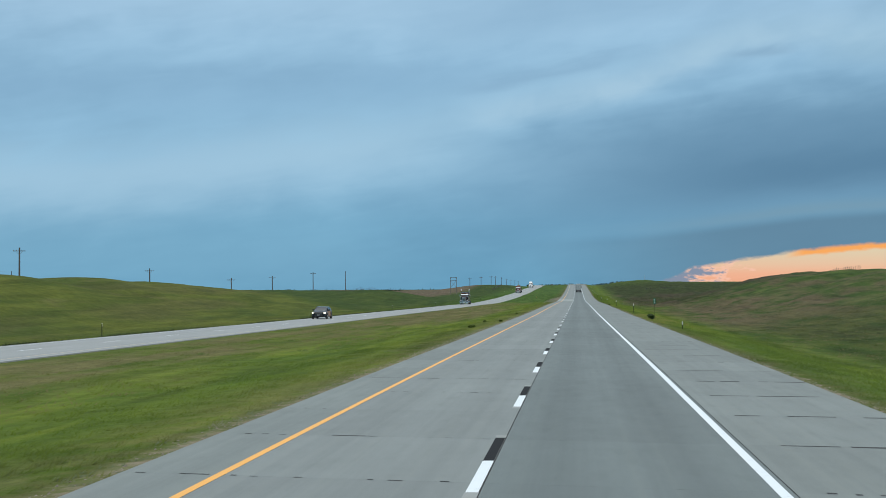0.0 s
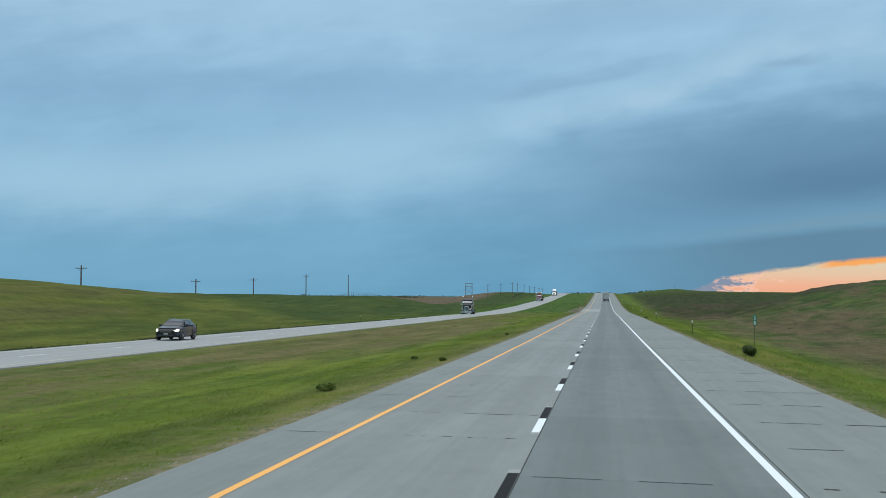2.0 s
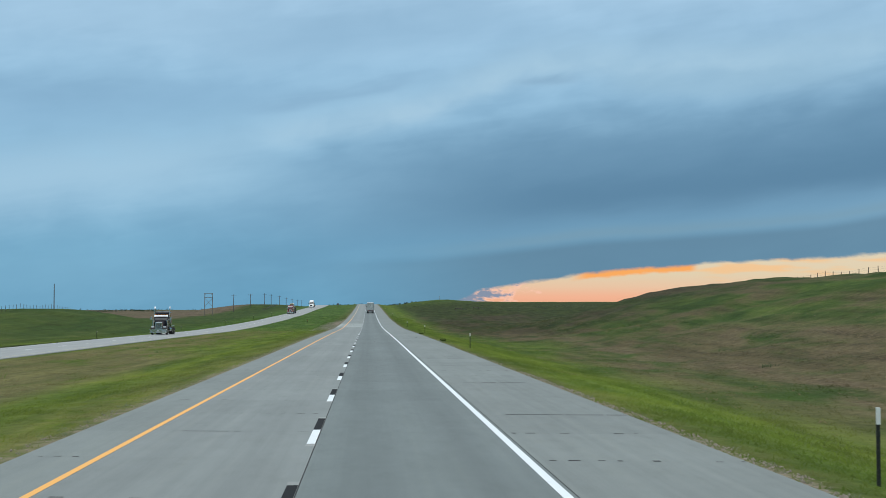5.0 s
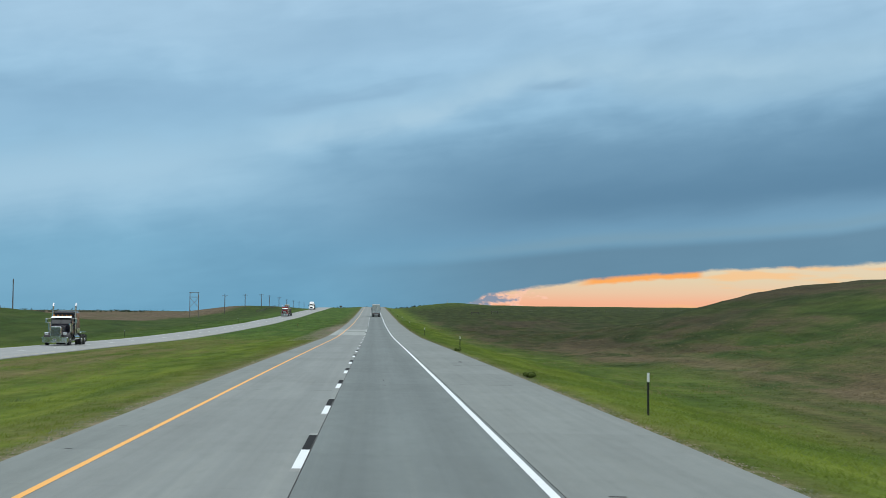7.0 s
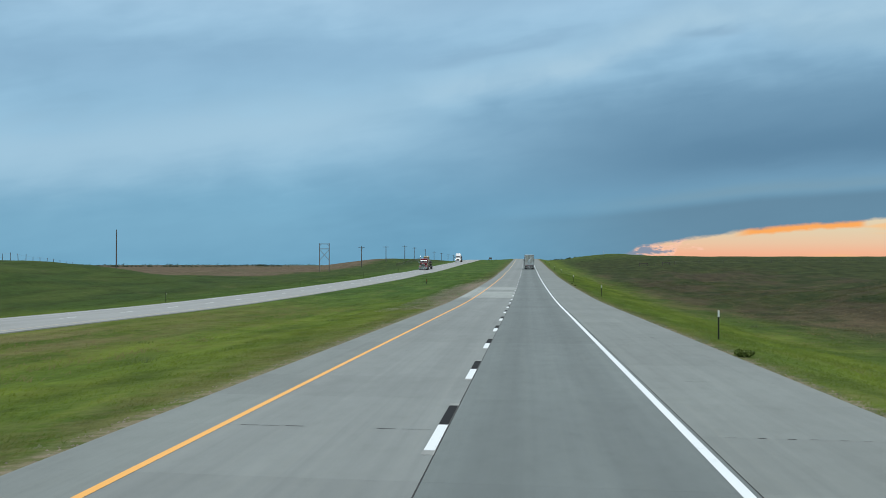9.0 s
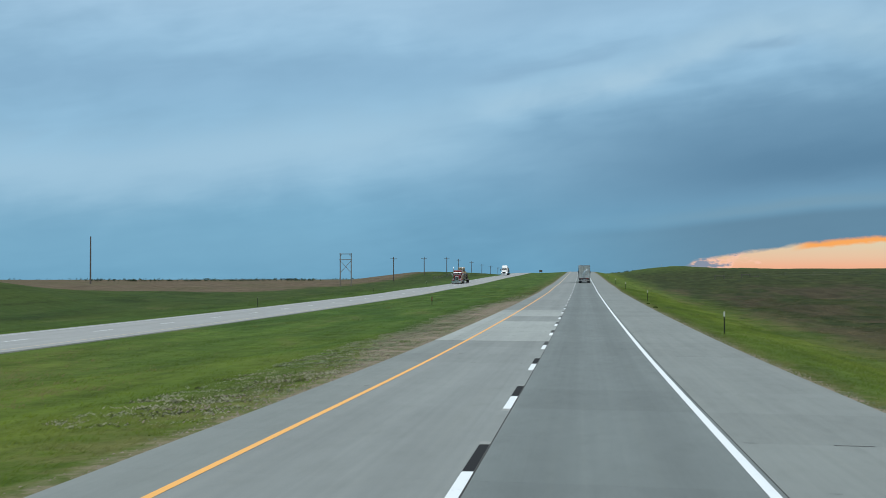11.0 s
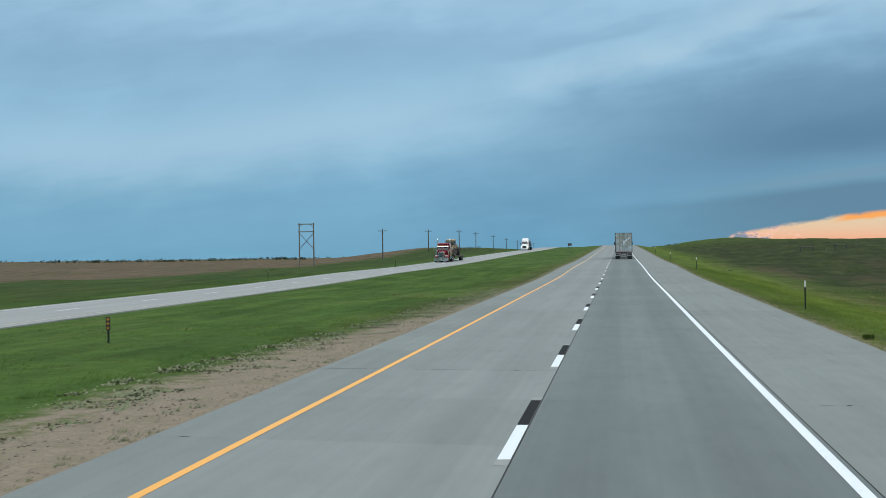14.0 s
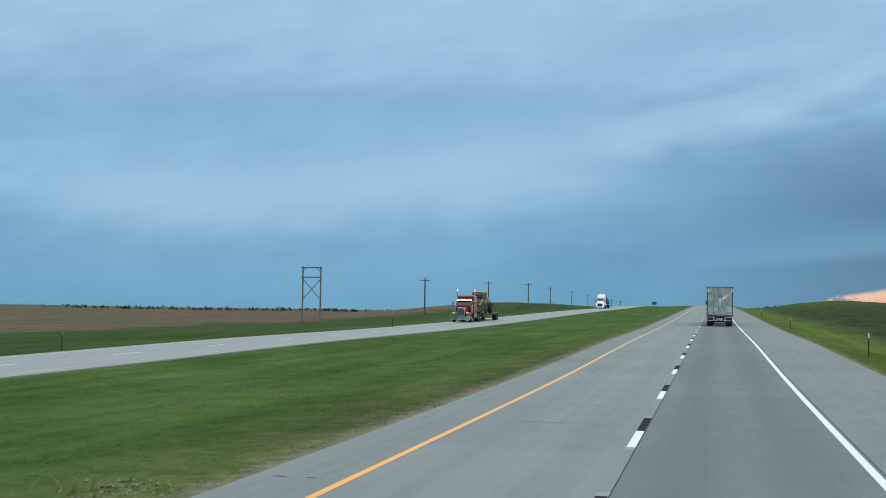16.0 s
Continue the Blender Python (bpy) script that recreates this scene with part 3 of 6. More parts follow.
def lerp(s, keys):
    k = np.array(keys)
    return np.interp(s, k[:, 0], k[:, 1])


def ease(u):
    u = np.clip(u, 0, 1)
    return u * u * (3 - 2 * u)


def other_z(s):
    """Height of the opposite carriageway."""
    return road_z(s) + lerp(s, [(-200, -0.35), (180, -0.37), (275, -0.47), (345, -0.41), (560, -0.40), (680, -0.55), (800, -0.5), (900, -0.65), (1200, -0.5)])


def waves(x, y, seed, size):
    """Smooth rolling noise, -1 to 1."""
    rng = np.random.RandomState(seed)
    out = np.zeros(np.broadcast(x, y).shape)
    for i in range(7):
        a, k, ph = rng.uniform(0, 6.28), 6.28 / (size * rng.uniform(0.6, 1.8)), rng.uniform(0, 6.28)
        out = out + np.sin((x * math.cos(a) + y * math.sin(a)) * k + ph)
    return out / 4.0


def ground_z(x, s):
    """Height of the land at x across and s along."""
    x, s = np.broadcast_arrays(np.asarray(x, float), np.asarray(s, float))
    xr = x - bend(s)
    zr, zo = road_z(s), other_z(s)
    z = np.zeros(x.shape)
    # median swale
    u = (xr + 5.0) / (OTHER_NEAR + 5.0)
    med = zr * (1 - np.clip(u, 0, 1)) + zo * np.clip(u, 0, 1) - 0.05 - lerp(s, [(-200, 0.4), (250, 0.4), (430, 0.2), (470, -0.08), (520, -0.08), (600, 0.2), (1300, 0.2)]) * np.sin(np.pi * np.clip(u, 0, 1)) ** 1.3
    # right side: foreslope, ditch, then bank
    hill = ease((496 - s) / 112.0)
    ridge = 5.45 + 0.35 * waves(x, s, 5, 90.0)
    far_r = lerp(s, [(-300, -1), (480, -2.3), (640, -1.2), (800, 1.4), (1000, 4.2), (1300, 5.0), (2500, 3.0), (5000, -4)])
    rise = ease((xr - 19.0) / 44.0)
    ditch = zr - 0.10 - 1.15 * ease((xr - 7.4) / 8.5)
    high = hill * ridge + (1 - hill) * far_r
    right = ditch * (1 - rise) + high * rise
    right = right + 0.22 * waves(x, s, 8, 26.0) * ease((xr - 14.0) / 14.0)
    # small gullies and terraces on the slope of the bank
    gully = np.abs(waves(x * 1.2, s * 0.7, 14, 13.0)) ** 0.7 - 0.5
    right = right - 0.34 * gully * ease((xr - 20.0) / 10.0) * ease((120.0 - xr) / 30.0)
    # a green knoll by the road far ahead
    right = right + 2.3 * np.exp(-((xr - 48.0) / 26.0) ** 2 - ((s - 1130.0) / 95.0) ** 2)
    # left side beyond the opposite carriageway
    crest = lerp(s, [(-300, 5.0), (60, 4.7), (155, 4.2), (190, 3.9), (250, 2.6), (285, 1.6), (345, -1.4), (400, -0.2), (440, 0.95), (472, 1.0), (492, 0.45), (515, -0.9), (560, -2.1), (630, -2.8),
                     (740, -2.3), (850, -0.6), (940, 2.5), (1050, 3.0), (1300, 3.2), (2000, 0), (5000, -8)])
    deep = lerp(s, [(-300, 0.0), (200, -2.5), (340, -3.4), (420, 0.6), (450, 1.15), (520, 1.1), (570, -2.6), (660, -1.6), (760, -2.5), (1000, -1.5), (1300, -1.4), (1600, -1.8), (2500, -6.5), (5000, -16.0)])
    shoulder = zo - 0.08 - 0.75 * ease((OTHER_FAR - xr) / 8.0)
    up = ease((-41.0 - xr) / 29.0)
    left = shoulder * (1 - up) + crest * up
    back = ease((-72.0 - xr) / 40.0)
    left = left * (1 - back) + deep * back
    left = left + 0.25 * waves(x, s, 11, 38.0) * ease((-40.0 - xr) / 20.0)
    z = np.where(xr > 7.4, right, np.where(xr < OTHER_FAR, left, np.where(xr > -5.0, zr - 0.12, np.where(xr > OTHER_NEAR, med, zo - 0.12))))
    # pull the land just under the pavements
    z = np.where((xr > -4.95) & (xr < 7.35), zr - 0.14, z)
    z = np.where((xr > OTHER_FAR + 0.05) & (xr < OTHER_NEAR - 0.05), zo - 0.14, z)
    rough = 0.025 * waves(x, s, 3, 2.7) + 0.05 * waves(x, s, 4, 7.0)
    free = np.clip(np.minimum(np.abs(xr - 1.3) - 6.4, np.abs(xr - (OTHER_NEAR + OTHER_FAR) / 2) - 5.7), 0, 1.5) / 1.5
    return z + rough * free


def land():
    xs = sorted({*np.arange(-4.95, -22.7, -1.1).round(3), *np.arange(-32.0, -80, -2.0).round(3), *(-80 - np.cumsum(4 * 1.13 ** np.arange(40))).round(2),
                 *np.arange(7.5, 30, 1.0).round(3), *np.arange(30, 90, 2.0).round(3), *(90 + np.cumsum(4 * 1.13 ** np.arange(40))).round(2),
                 -5.0, -5.35, -23.05, -23.15, -30.95, -31.05, 7.35, 7.4, 7.75, 8.2, 1.4, -27.7})
    xs = np.array([x for x in xs if -4700 < x < 4700])
    ss = np.array([*np.arange(-600, -60, 30), *np.arange(-60, 720, 3.0), *np.arange(720, 1100, 6.0), *np.arange(1100, 1600, 20), *(1600 + np.cumsum(25 * 1.09 ** np.arange(29)))])
    ss = ss[ss < 5300]
    X, S = np.meshgrid(xs, ss)
    X = X + bend(S) * np.clip((220 - np.abs(X)) / 120.0, 0, 1)
    Z = ground_z(X, S)
    n, m = len(ss), len(xs)
    verts = np.stack([X, S, Z], -1).reshape(-1, 3)
    idx = np.arange(n * m).reshape(n, m)
    faces = np.stack([idx[:-1, :-1], idx[:-1, 1:], idx[1:, 1:], idx[1:, :-1]], -1).reshape(-1, 4)
    ob = new("ground", raw_mesh("ground", verts.tolist(), faces.tolist(), M_GROUND, True))
    return tagged(ob, "rolling green prairie with dry patches and a bare field", "grassland", kind="structure")


land()


# ---------- pavements ----------
def ribbon(name, x0, x1, s0, s1, mat, lift=0.0, step=6.0, zf=road_z, thick=0.0):
    """A strip that follows the road."""
    ss = np.linspace(s0, s1, max(2, int((s1 - s0) / step) + 1))
    b, z = bend(ss), zf(ss) + lift
    verts, faces = [], []
    for s, o, h in zip(ss, b, z):
        verts += [(x0 + o, s, h), (x1 + o, s, h)]
        if thick:
            verts += [(x1 + o, s, h - thick), (x0 + o, s, h - thick)]
    k = 4 if thick else 2
    for i in range(len(ss) - 1):
        a, c = k * i, k * (i + 1)
        faces.append((a, a + 1, c + 1, c))
        if thick:
            faces += [(a + 1, a + 2, c + 2, c + 1), (a + 3, a, c, c + 3)]
    return new(name, raw_mesh(name, verts, faces, mat))


LANES = {"left_shoulder": (-5.0, -3.555, M_SHOULDER), "left_lane": (-3.555, 0.09, M_LANE_L),
         "right_lane": (0.09, 3.92, M_LANE_R), "right_shoulder": (3.92, 7.4, M_SHOULDER)}
LANE_NAMES = {"left_shoulder": "narrow median shoulder", "left_lane": "passing lane", "right_lane": "travel lane", "right_shoulder": "wide outer shoulder"}
SLAB = 5.0715                   # joint spacing
SKEW = 0.15                     # the joints run slightly askew across the road
SLAB_FROM, SLAB_COUNT = 2.23, 117
SLAB_TO = SLAB_FROM + SLAB * SLAB_COUNT
tagged(ribbon("road_bed", -4.98, 7.38, -200, 1250, M_JOINT, -0.035, 10), "dark base under the concrete slabs", "road", kind="structure")
roads = {}
for key, (x0, x1, mat) in LANES.items():
    o = tagged(new("road_" + key), "grey tined concrete pavement of the " + LANE_NAMES[key], "road", kind="structure")
    roads[key] = o
    for nm, a, b in (("pavement_behind", -200, SLAB_FROM + 0.8), ("pavement_ahead", SLAB_TO - 0.9, 1250)):
        r = ribbon(nm, x0 + 0.004, x1 - 0.004, a, b, mat, -0.004, 6, thick=0.05)
        r.parent = o
for key, x0, x1, lbl in (("inner", OTHER_NEAR - 0.8, OTHER_NEAR, "inner shoulder"), ("lanes", -30.2, OTHER_NEAR - 0.8, "two lanes"), ("outer", OTHER_FAR, -30.2, "outer shoulder")):
    tagged(ribbon("opposite_road_" + key, x0 + 0.005, x1 - 0.005, -200, 1250, M_FAR_ROAD, 0.0, 6, other_z, 0.06),
           "pale grey concrete of the opposite carriageway, " + lbl, "road", kind="structure")
tagged(ribbon("opposite_road_bed", OTHER_FAR + 0.02, OTHER_NEAR - 0.02, -200, 1250, M_JOINT, -0.03, 10, other_z), "dark base under the opposite carriageway", "road", kind="structure")

# ---------- road markings ----------
tagged(ribbon("edge_line_yellow", -3.62, -3.49, -200, 1250, M_YELLOW, 0.004), "solid yellow edge line along the median shoulder", "road marking", kind="structure")
tagged(ribbon("edge_line_white", 3.70, 3.845, -200, 1250, M_WHITE, 0.004), "solid white edge line along the wide outer shoulder", "road marking", kind="structure")
tagged(ribbon("opposite_edge_yellow", -24.05, -23.96, -200, 1250, M_YELLOW_FAR, 0.004, zf=other_z), "solid yellow edge line of the opposite road", "road marking", kind="structure")
tagged(ribbon("opposite_edge_white", -30.34, -30.28, -200, 1250, M_WHITE, 0.004, zf=other_z), "solid white edge line of the opposite road", "road marking", kind="structure")
DASH_PHASE, DASH_CYCLE = 4.44, 12.192
for i in range(-2, 82):
    s = DASH_PHASE + DASH_CYCLE * i
    d = tagged(ribbon("lane_dash", -0.085, 0.075, s, s + 3.05, M_WHITE, 0.004, 1.6), "white lane dash with a black contrast stripe ahead", "road marking",
               "dashes of the lane line", "structure")
    k = ribbon("contrast_stripe", -0.085, 0.075, s + 3.05, s + 6.1, M_BLACK_OLD if 405 < s < 455 else M_BLACK, 0.004, 1.6)
    k.parent = d
    tagged(k, "black contrast stripe")
    for a, b in ((s - 0.45, s), (s + 6.1, s + 6.5)):
        k = ribbon("milled_groove", -0.095, 0.085, a, b, M_GROOVE, 0.003, 1.6)
        k.parent = d
        tagged(k, "pale milled end of the marking groove")
    tagged(ribbon("opposite_dash", -27.22, -27.12, s, s + 3.05, M_WHITE, 0.004, 1.6, other_z), "white lane dash of the opposite road", "road marking",
           "dashes of the opposite lane line", "structure")


# ---------- roadside posts ----------
def delineator(x, s, front=True, z=None):
    """Flat steel post with a white reflector head."""
    z = float(ground_z(x, s)) if z is None else z
    o = thing("delineator_post", "dark steel delineator post with a white reflective head in the grass", "road post", pose(x, s, z - 0.05, 0, 0, 0), "delineator posts")
    bm = box(bmesh.new(), -0.03, 0.03, -0.010, 0.012, -0.3, 1.22, 0.004)
    box(bm, -0.012, 0.012, 0.012, 0.034, -0.3, 1.2)
    part("post", bm, M_POST, o)
    bm = box(bmesh.new(), -0.036, 0.036, -0.022, -0.0105, 0.98, 1.24, 0.004)
    part("reflector", bm, M_POST_W, o, "white reflective head")
    return o


STATIONS = [98, 181.9, 263.2, 343.9, 426, 508, 586, 655, 737, 820]
first = delineator(8.9, STATIONS[0], z=float(ground_z(8.9, STATIONS[0])) - 0.62)
for s in STATIONS[1:]:
    x = 8.9 + float(bend(s))
    copy_thing(first, pose(x, s, float(ground_z(x, s)) - 0.05))
for s in (19, 100, 181, 262, 343, 424, 504, 588, 668, 750):
    x = -35.5 + float(bend(s))
    o = copy_thing(first, pose(x, s, float(ground_z(x, s)) - 0.05, 0, 0, 180))
    tagged(o, "dark steel delineator post with its plain back beside the opposite road", group="delineator posts of the opposite road")


# ---------- power line ----------
def pole(x, s, top, h=10.0, arm=True, label="weathered wooden power pole with a crossarm in the prairie"):
    o = thing("power_pole", label, "power pole", pose(x, s, top - h), "power poles")
    part("mast", tube(bmesh.new(), (0, 0, -1.0), (0, 0, h), 0.21, 0.14, 10), M_WOOD, o)
    if arm:
        part("crossarm", box(bmesh.new(), -1.25, 1.25, -0.17, -0.06, h - 0.72, h - 0.60, 0.01), M_WOOD, o)
        for x1 in (-1.15, -0.55, 0.55, 1.15):
            part("insulator", tube(bmesh.new(), (x1, -0.115, h - 0.6), (x1, -0.115, h - 0.42), 0.05, 0.035, 8), M_GLASSY, o)
        for sg in (-1, 1):
            part("brace", tube(bmesh.new(), (0, -0.14, h - 1.35), (sg * 0.75, -0.14, h - 0.68), 0.02, 0.02, 6), M_STEEL, o)
    return o


for x, s, top, arm in ((-106, 246.2, 10.4, True), (-108.8, 332.9, 7.5, True), (-105.6, 402, 5.4, True), (-109, 472, 6.5, True), (-108.5, 544, 8.7, True), (-115.5, 661, 10.2, False), (-65.3, 821, 7.6, True), (-64.4, 905, 8.8, True),
                       (-61.8, 972, 9.8, True), (-63.2, 1046, 9.9, True), (-63, 1126, 9.6, True), (-63, 1205, 8.8, True), (-63, 1286, 8.4, True), (-63, 1367, 8.0, True), (-63, 1447, 7.8, True)):
    pole(x, s, top, 10.4, arm, "bare weathered wooden pole standing in the prairie" if not arm else "weathered wooden power pole with a crossarm in the prairie")


def h_frame(x, s, base, w=3.35, h=9.6):
    o = thing("h_frame_tower", "grey wooden H-frame power structure with crossed braces", "power pole", pose(x, s, base, 0, 0, -4))
    for sg in (-1, 1):
        part("mast", tube(bmesh.new(), (sg * w / 2, 0, -1), (sg * w / 2, 0, h + 0.15), 0.17, 0.12, 10), M_PALEWOOD, o)
    for z in (h - 0.05, h - 1.75):
        part("crossarm", box(bmesh.new(), -w / 2 - 0.25, w / 2 + 0.25, -0.26, -0.12, z - 0.12, z + 0.08, 0.015), M_PALEWOOD, o)
    for sg in (-1, 1):
        part("diagonal_brace", tube(bmesh.new(), (-sg * w / 2, sg * 0.14, h - 5.6), (sg * w / 2, sg * 0.14, h - 2.0), 0.07, 0.07, 8), M_PALEWOOD, o)
        part("knee_brace", tube(bmesh.new(), (sg * w / 2, -0.2, h - 0.75), (sg * (w / 2 - 0.75), -0.2, h - 0.1), 0.05, 0.05, 8), M_PALEWOOD, o)
    return o


h_frame(-68.0, 740.5, -2.3)


# ---------- vehicles ----------
M_BLACKPAINT = worn("black_vehicle_paint", (0.011, 0.010, 0.016), 0.17, 0.0, 2.0, 0.1, (0.10, 0.09, 0.08), 0.04)
M_REDPAINT = worn("red_vehicle_paint", (0.20, 0.006, 0.016), 0.18, 0.0, 2.0, 0.15, (0.12, 0.09, 0.07), 0.05)
M_WHITEPAINT = worn("white_vehicle_paint", (0.78, 0.78, 0.76), 0.3, 0.0, 2.0, 0.06, (0.35, 0.31, 0.26), 0.12)
M_GREYPAINT = worn("dark_grey_car_paint", (0.015, 0.017, 0.020), 0.19, 0.2, 2.0, 0.1, (0.12, 0.11, 0.09), 0.04)
M_CHROME = worn("chrome", (0.72, 0.73, 0.74), 0.14, 1.0, 2.0, 0.08, (0.22, 0.2, 0.17), 0.12)
M_TYRE = worn("tyre_rubber", (0.020, 0.020, 0.020), 0.85, 0, 6.0, 0.2, (0.11, 0.10, 0.08), 0.3)
M_FRAME = worn("chassis_black", (0.022, 0.022, 0.022), 0.7, 0, 4.0, 0.2, (0.10, 0.09, 0.07), 0.35)
M_TRIM = worn("black_plastic", (0.028, 0.028, 0.030), 0.55)
M_TAN = worn("tan_machine_paint", (0.30, 0.235, 0.125), 0.5, 0, 1.6, 0.75, (0.05, 0.045, 0.03), 0.6)
M_OLIVE = worn("olive_machine_paint", (0.075, 0.070, 0.042), 0.6, 0, 3.0, 0.3)
M_TARP = worn("black_tarpaulin", (0.022, 0.024, 0.028), 0.6, 0, 2.0, 0.2)
M_DECK = worn("worn_deck_boards", (0.12, 0.085, 0.055), 0.85, 0, 3.0, 0.3)
M_PLATE = worn("plate_white", (0.70, 0.71, 0.70), 0.4, 0, 4, 0.05)
M_BAR = worn("dark_lettering", (0.05, 0.06, 0.10), 0.5)
M_TAPE_R = worn("red_reflective_tape", (0.20, 0.045, 0.040), 0.35, 0, 8, 0.1)
M_TAIL = worn("red_lamp_lens", (0.36, 0.012, 0.012), 0.18)
M_AMBERLENS = worn("amber_lamp_lens", (0.75, 0.27, 0.02), 0.2)


def glass_material():
    m, gr, b = material("tinted_glass", (0.012, 0.016, 0.018), 0.04, 0.0, 0.8)
    n = gr.noise(gr.node("ShaderNodeTexCoord").outputs["Object"], 1.2, 3.0)
    gr.put(b.inputs["Roughness"], gr.math("MULTIPLY", n, 0.12))
    return m


def lamp_material(name, col, power):
    m, gr, b = material(name, col, 0.15)
    b.inputs["Emission Color"].default_value = (*col, 1)
    b.inputs["Emission Strength"].default_value = power
    return m


def stainless_material():
    """Polished stainless skin that bulges between its rivets, so that it mirrors sky and land in wavy patches."""
    m, gr, b = material("wavy_stainless", (0.66, 0.67, 0.67), 0.20, 1.0)
    pos = gr.node("ShaderNodeTexCoord").outputs["Object"]
    x, y, z = gr.split(pos)
    swirl = gr.noise(gr.vec(gr.math("MULTIPLY", x, 0.75), y, gr.math("MULTIPLY", z, 0.5)), 1.0, 1.5, 0.4, 0.8)
    grime = gr.noise(pos, 3.0, 5.0, 0.6)
    gr.put(b.inputs["Base Color"], gr.mix(gr.smooth(grime, 0.45, 0.75), (0.74, 0.74, 0.70), (0.36, 0.36, 0.33)))
    gr.put(b.inputs["Roughness"], gr.math("ADD", 0.20, gr.math("MULTIPLY", grime, 0.30)))
    bump(gr, b, swirl, 1.0, 0.30)
    return m


M_DARKSTEEL = worn("dark_frame_steel", (0.085, 0.085, 0.085), 0.45, 0.5)
M_GLASS = glass_material()
M_HEAD = lamp_material("lit_headlamp", (1.0, 0.93, 0.78), 1.2)
M_HEADOFF = worn("headlamp_lens", (0.62, 0.64, 0.66), 0.1, 0.3)
M_STAINLESS = stainless_material()


def rsec(w, z0, z1, wt=None, c=0.12, xc=0.0):
    """An eight-sided section: half width w below, wt above, corners cut by c."""
    wt = w if wt is None else wt
    c = min(c, (z1 - z0) * 0.45)
    return [(xc - w + c, z0), (xc + w - c, z0), (xc + w, z0 + c), (xc + wt, z1 - c), (xc + wt - c, z1), (xc - wt + c, z1), (xc - wt, z1 - c), (xc - w, z0 + c)]


def loft(sections, bevel=0.0):
    bm = bmesh.new()
    rings = [[bm.verts.new((x, y, z)) for x, z in pts] for y, pts in sections]
    for a, b in zip(rings, rings[1:]):
        n = len(a)
        for i in range(n):
            bm.faces.new((a[i], a[(i + 1) % n], b[(i + 1) % n], b[i]))
    bm.faces.new(rings[0][::-1])
    bm.faces.new(rings[-1])
    return bm


def quad(p, thick=0.02):
    """A thin panel on four corners, with a back."""
    bm = bmesh.new()
    a, b, c, d = (Vector(v) for v in p)
    n = (b - a).cross(d - a).normalized() * thick
    f = [bm.verts.new(v) for v in (a, b, c, d)]
    k = [bm.verts.new(v - n) for v in (a, b, c, d)]
    bm.faces.new(f)
    bm.faces.new(k[::-1])
    for i in range(4):
        bm.faces.new((f[i], k[i], k[(i + 1) % 4], f[(i + 1) % 4]))
    return bm


def wheel(parent, x, y, r=0.52, w=0.28, rim_mat=None, out=1):
    """A wheel: tyre with a rounded tread and a dished rim on the outer side."""
    bm = bmesh.new()
    prof = [(-w / 2, r * 0.62), (-w / 2, r * 0.93), (-w * 0.36, r), (w * 0.36, r), (w / 2, r * 0.93), (w / 2, r * 0.62)]
    seg = 22
    rings = [[bm.verts.new((x + px, y + pr * math.cos(6.2832 * i / seg), r + pr * math.sin(6.2832 * i / seg))) for i in range(seg)] for px, pr in prof]
    for a, b in zip(rings, rings[1:]):
        for i in range(seg):
            bm.faces.new((a[i], a[(i + 1) % seg], b[(i + 1) % seg], b[i]))
    t = part("wheel", bm, M_TYRE, parent, smooth=False)
    bm = bmesh.new()
    m = Matrix.Rotation(math.pi / 2, 4, "Y")
    bmesh.ops.create_cone(bm, cap_ends=True, segments=18, radius1=r * 0.63, radius2=r * 0.63, depth=w * 0.7, matrix=Matrix.Translation((x - out * w * 0.04, y, r)) @ m)
    bmesh.ops.create_cone(bm, cap_ends=True, segments=14, radius1=r * 0.26, radius2=r * 0.2, depth=0.16, matrix=Matrix.Translation((x + out * w * 0.36, y, r)) @ m)
    for i in range(8):
        a = 6.2832 * i / 8
        bmesh.ops.create_cube(bm, size=r * 0.09, matrix=Matrix.Translation((x + out * w * 0.34, y + r * 0.42 * math.cos(a), r + r * 0.42 * math.sin(a))))
    part("rim", bm, rim_mat or M_CHROME, t, "metal rim")
    return t


def mirror(parent, x, y, z, h=0.42, w=0.2, mat=None, arm=0.35):
    sg = 1 if x > 0 else -1
    o = part("mirror", box(bmesh.new(), x - w / 2, x + w / 2, y - 0.06, y + 0.06, z - h / 2, z + h / 2, 0.03), mat or M_CHROME, parent)
    bm = bmesh.new()
    for dzz in (-h * 0.42, h * 0.42):
        tube(bm, (x, y, z + dzz), (x - sg * arm, y - 0.05, z + dzz * 1.1), 0.014, 0.014, 6)
    part("mirror_arm", bm, M_CHROME, o)


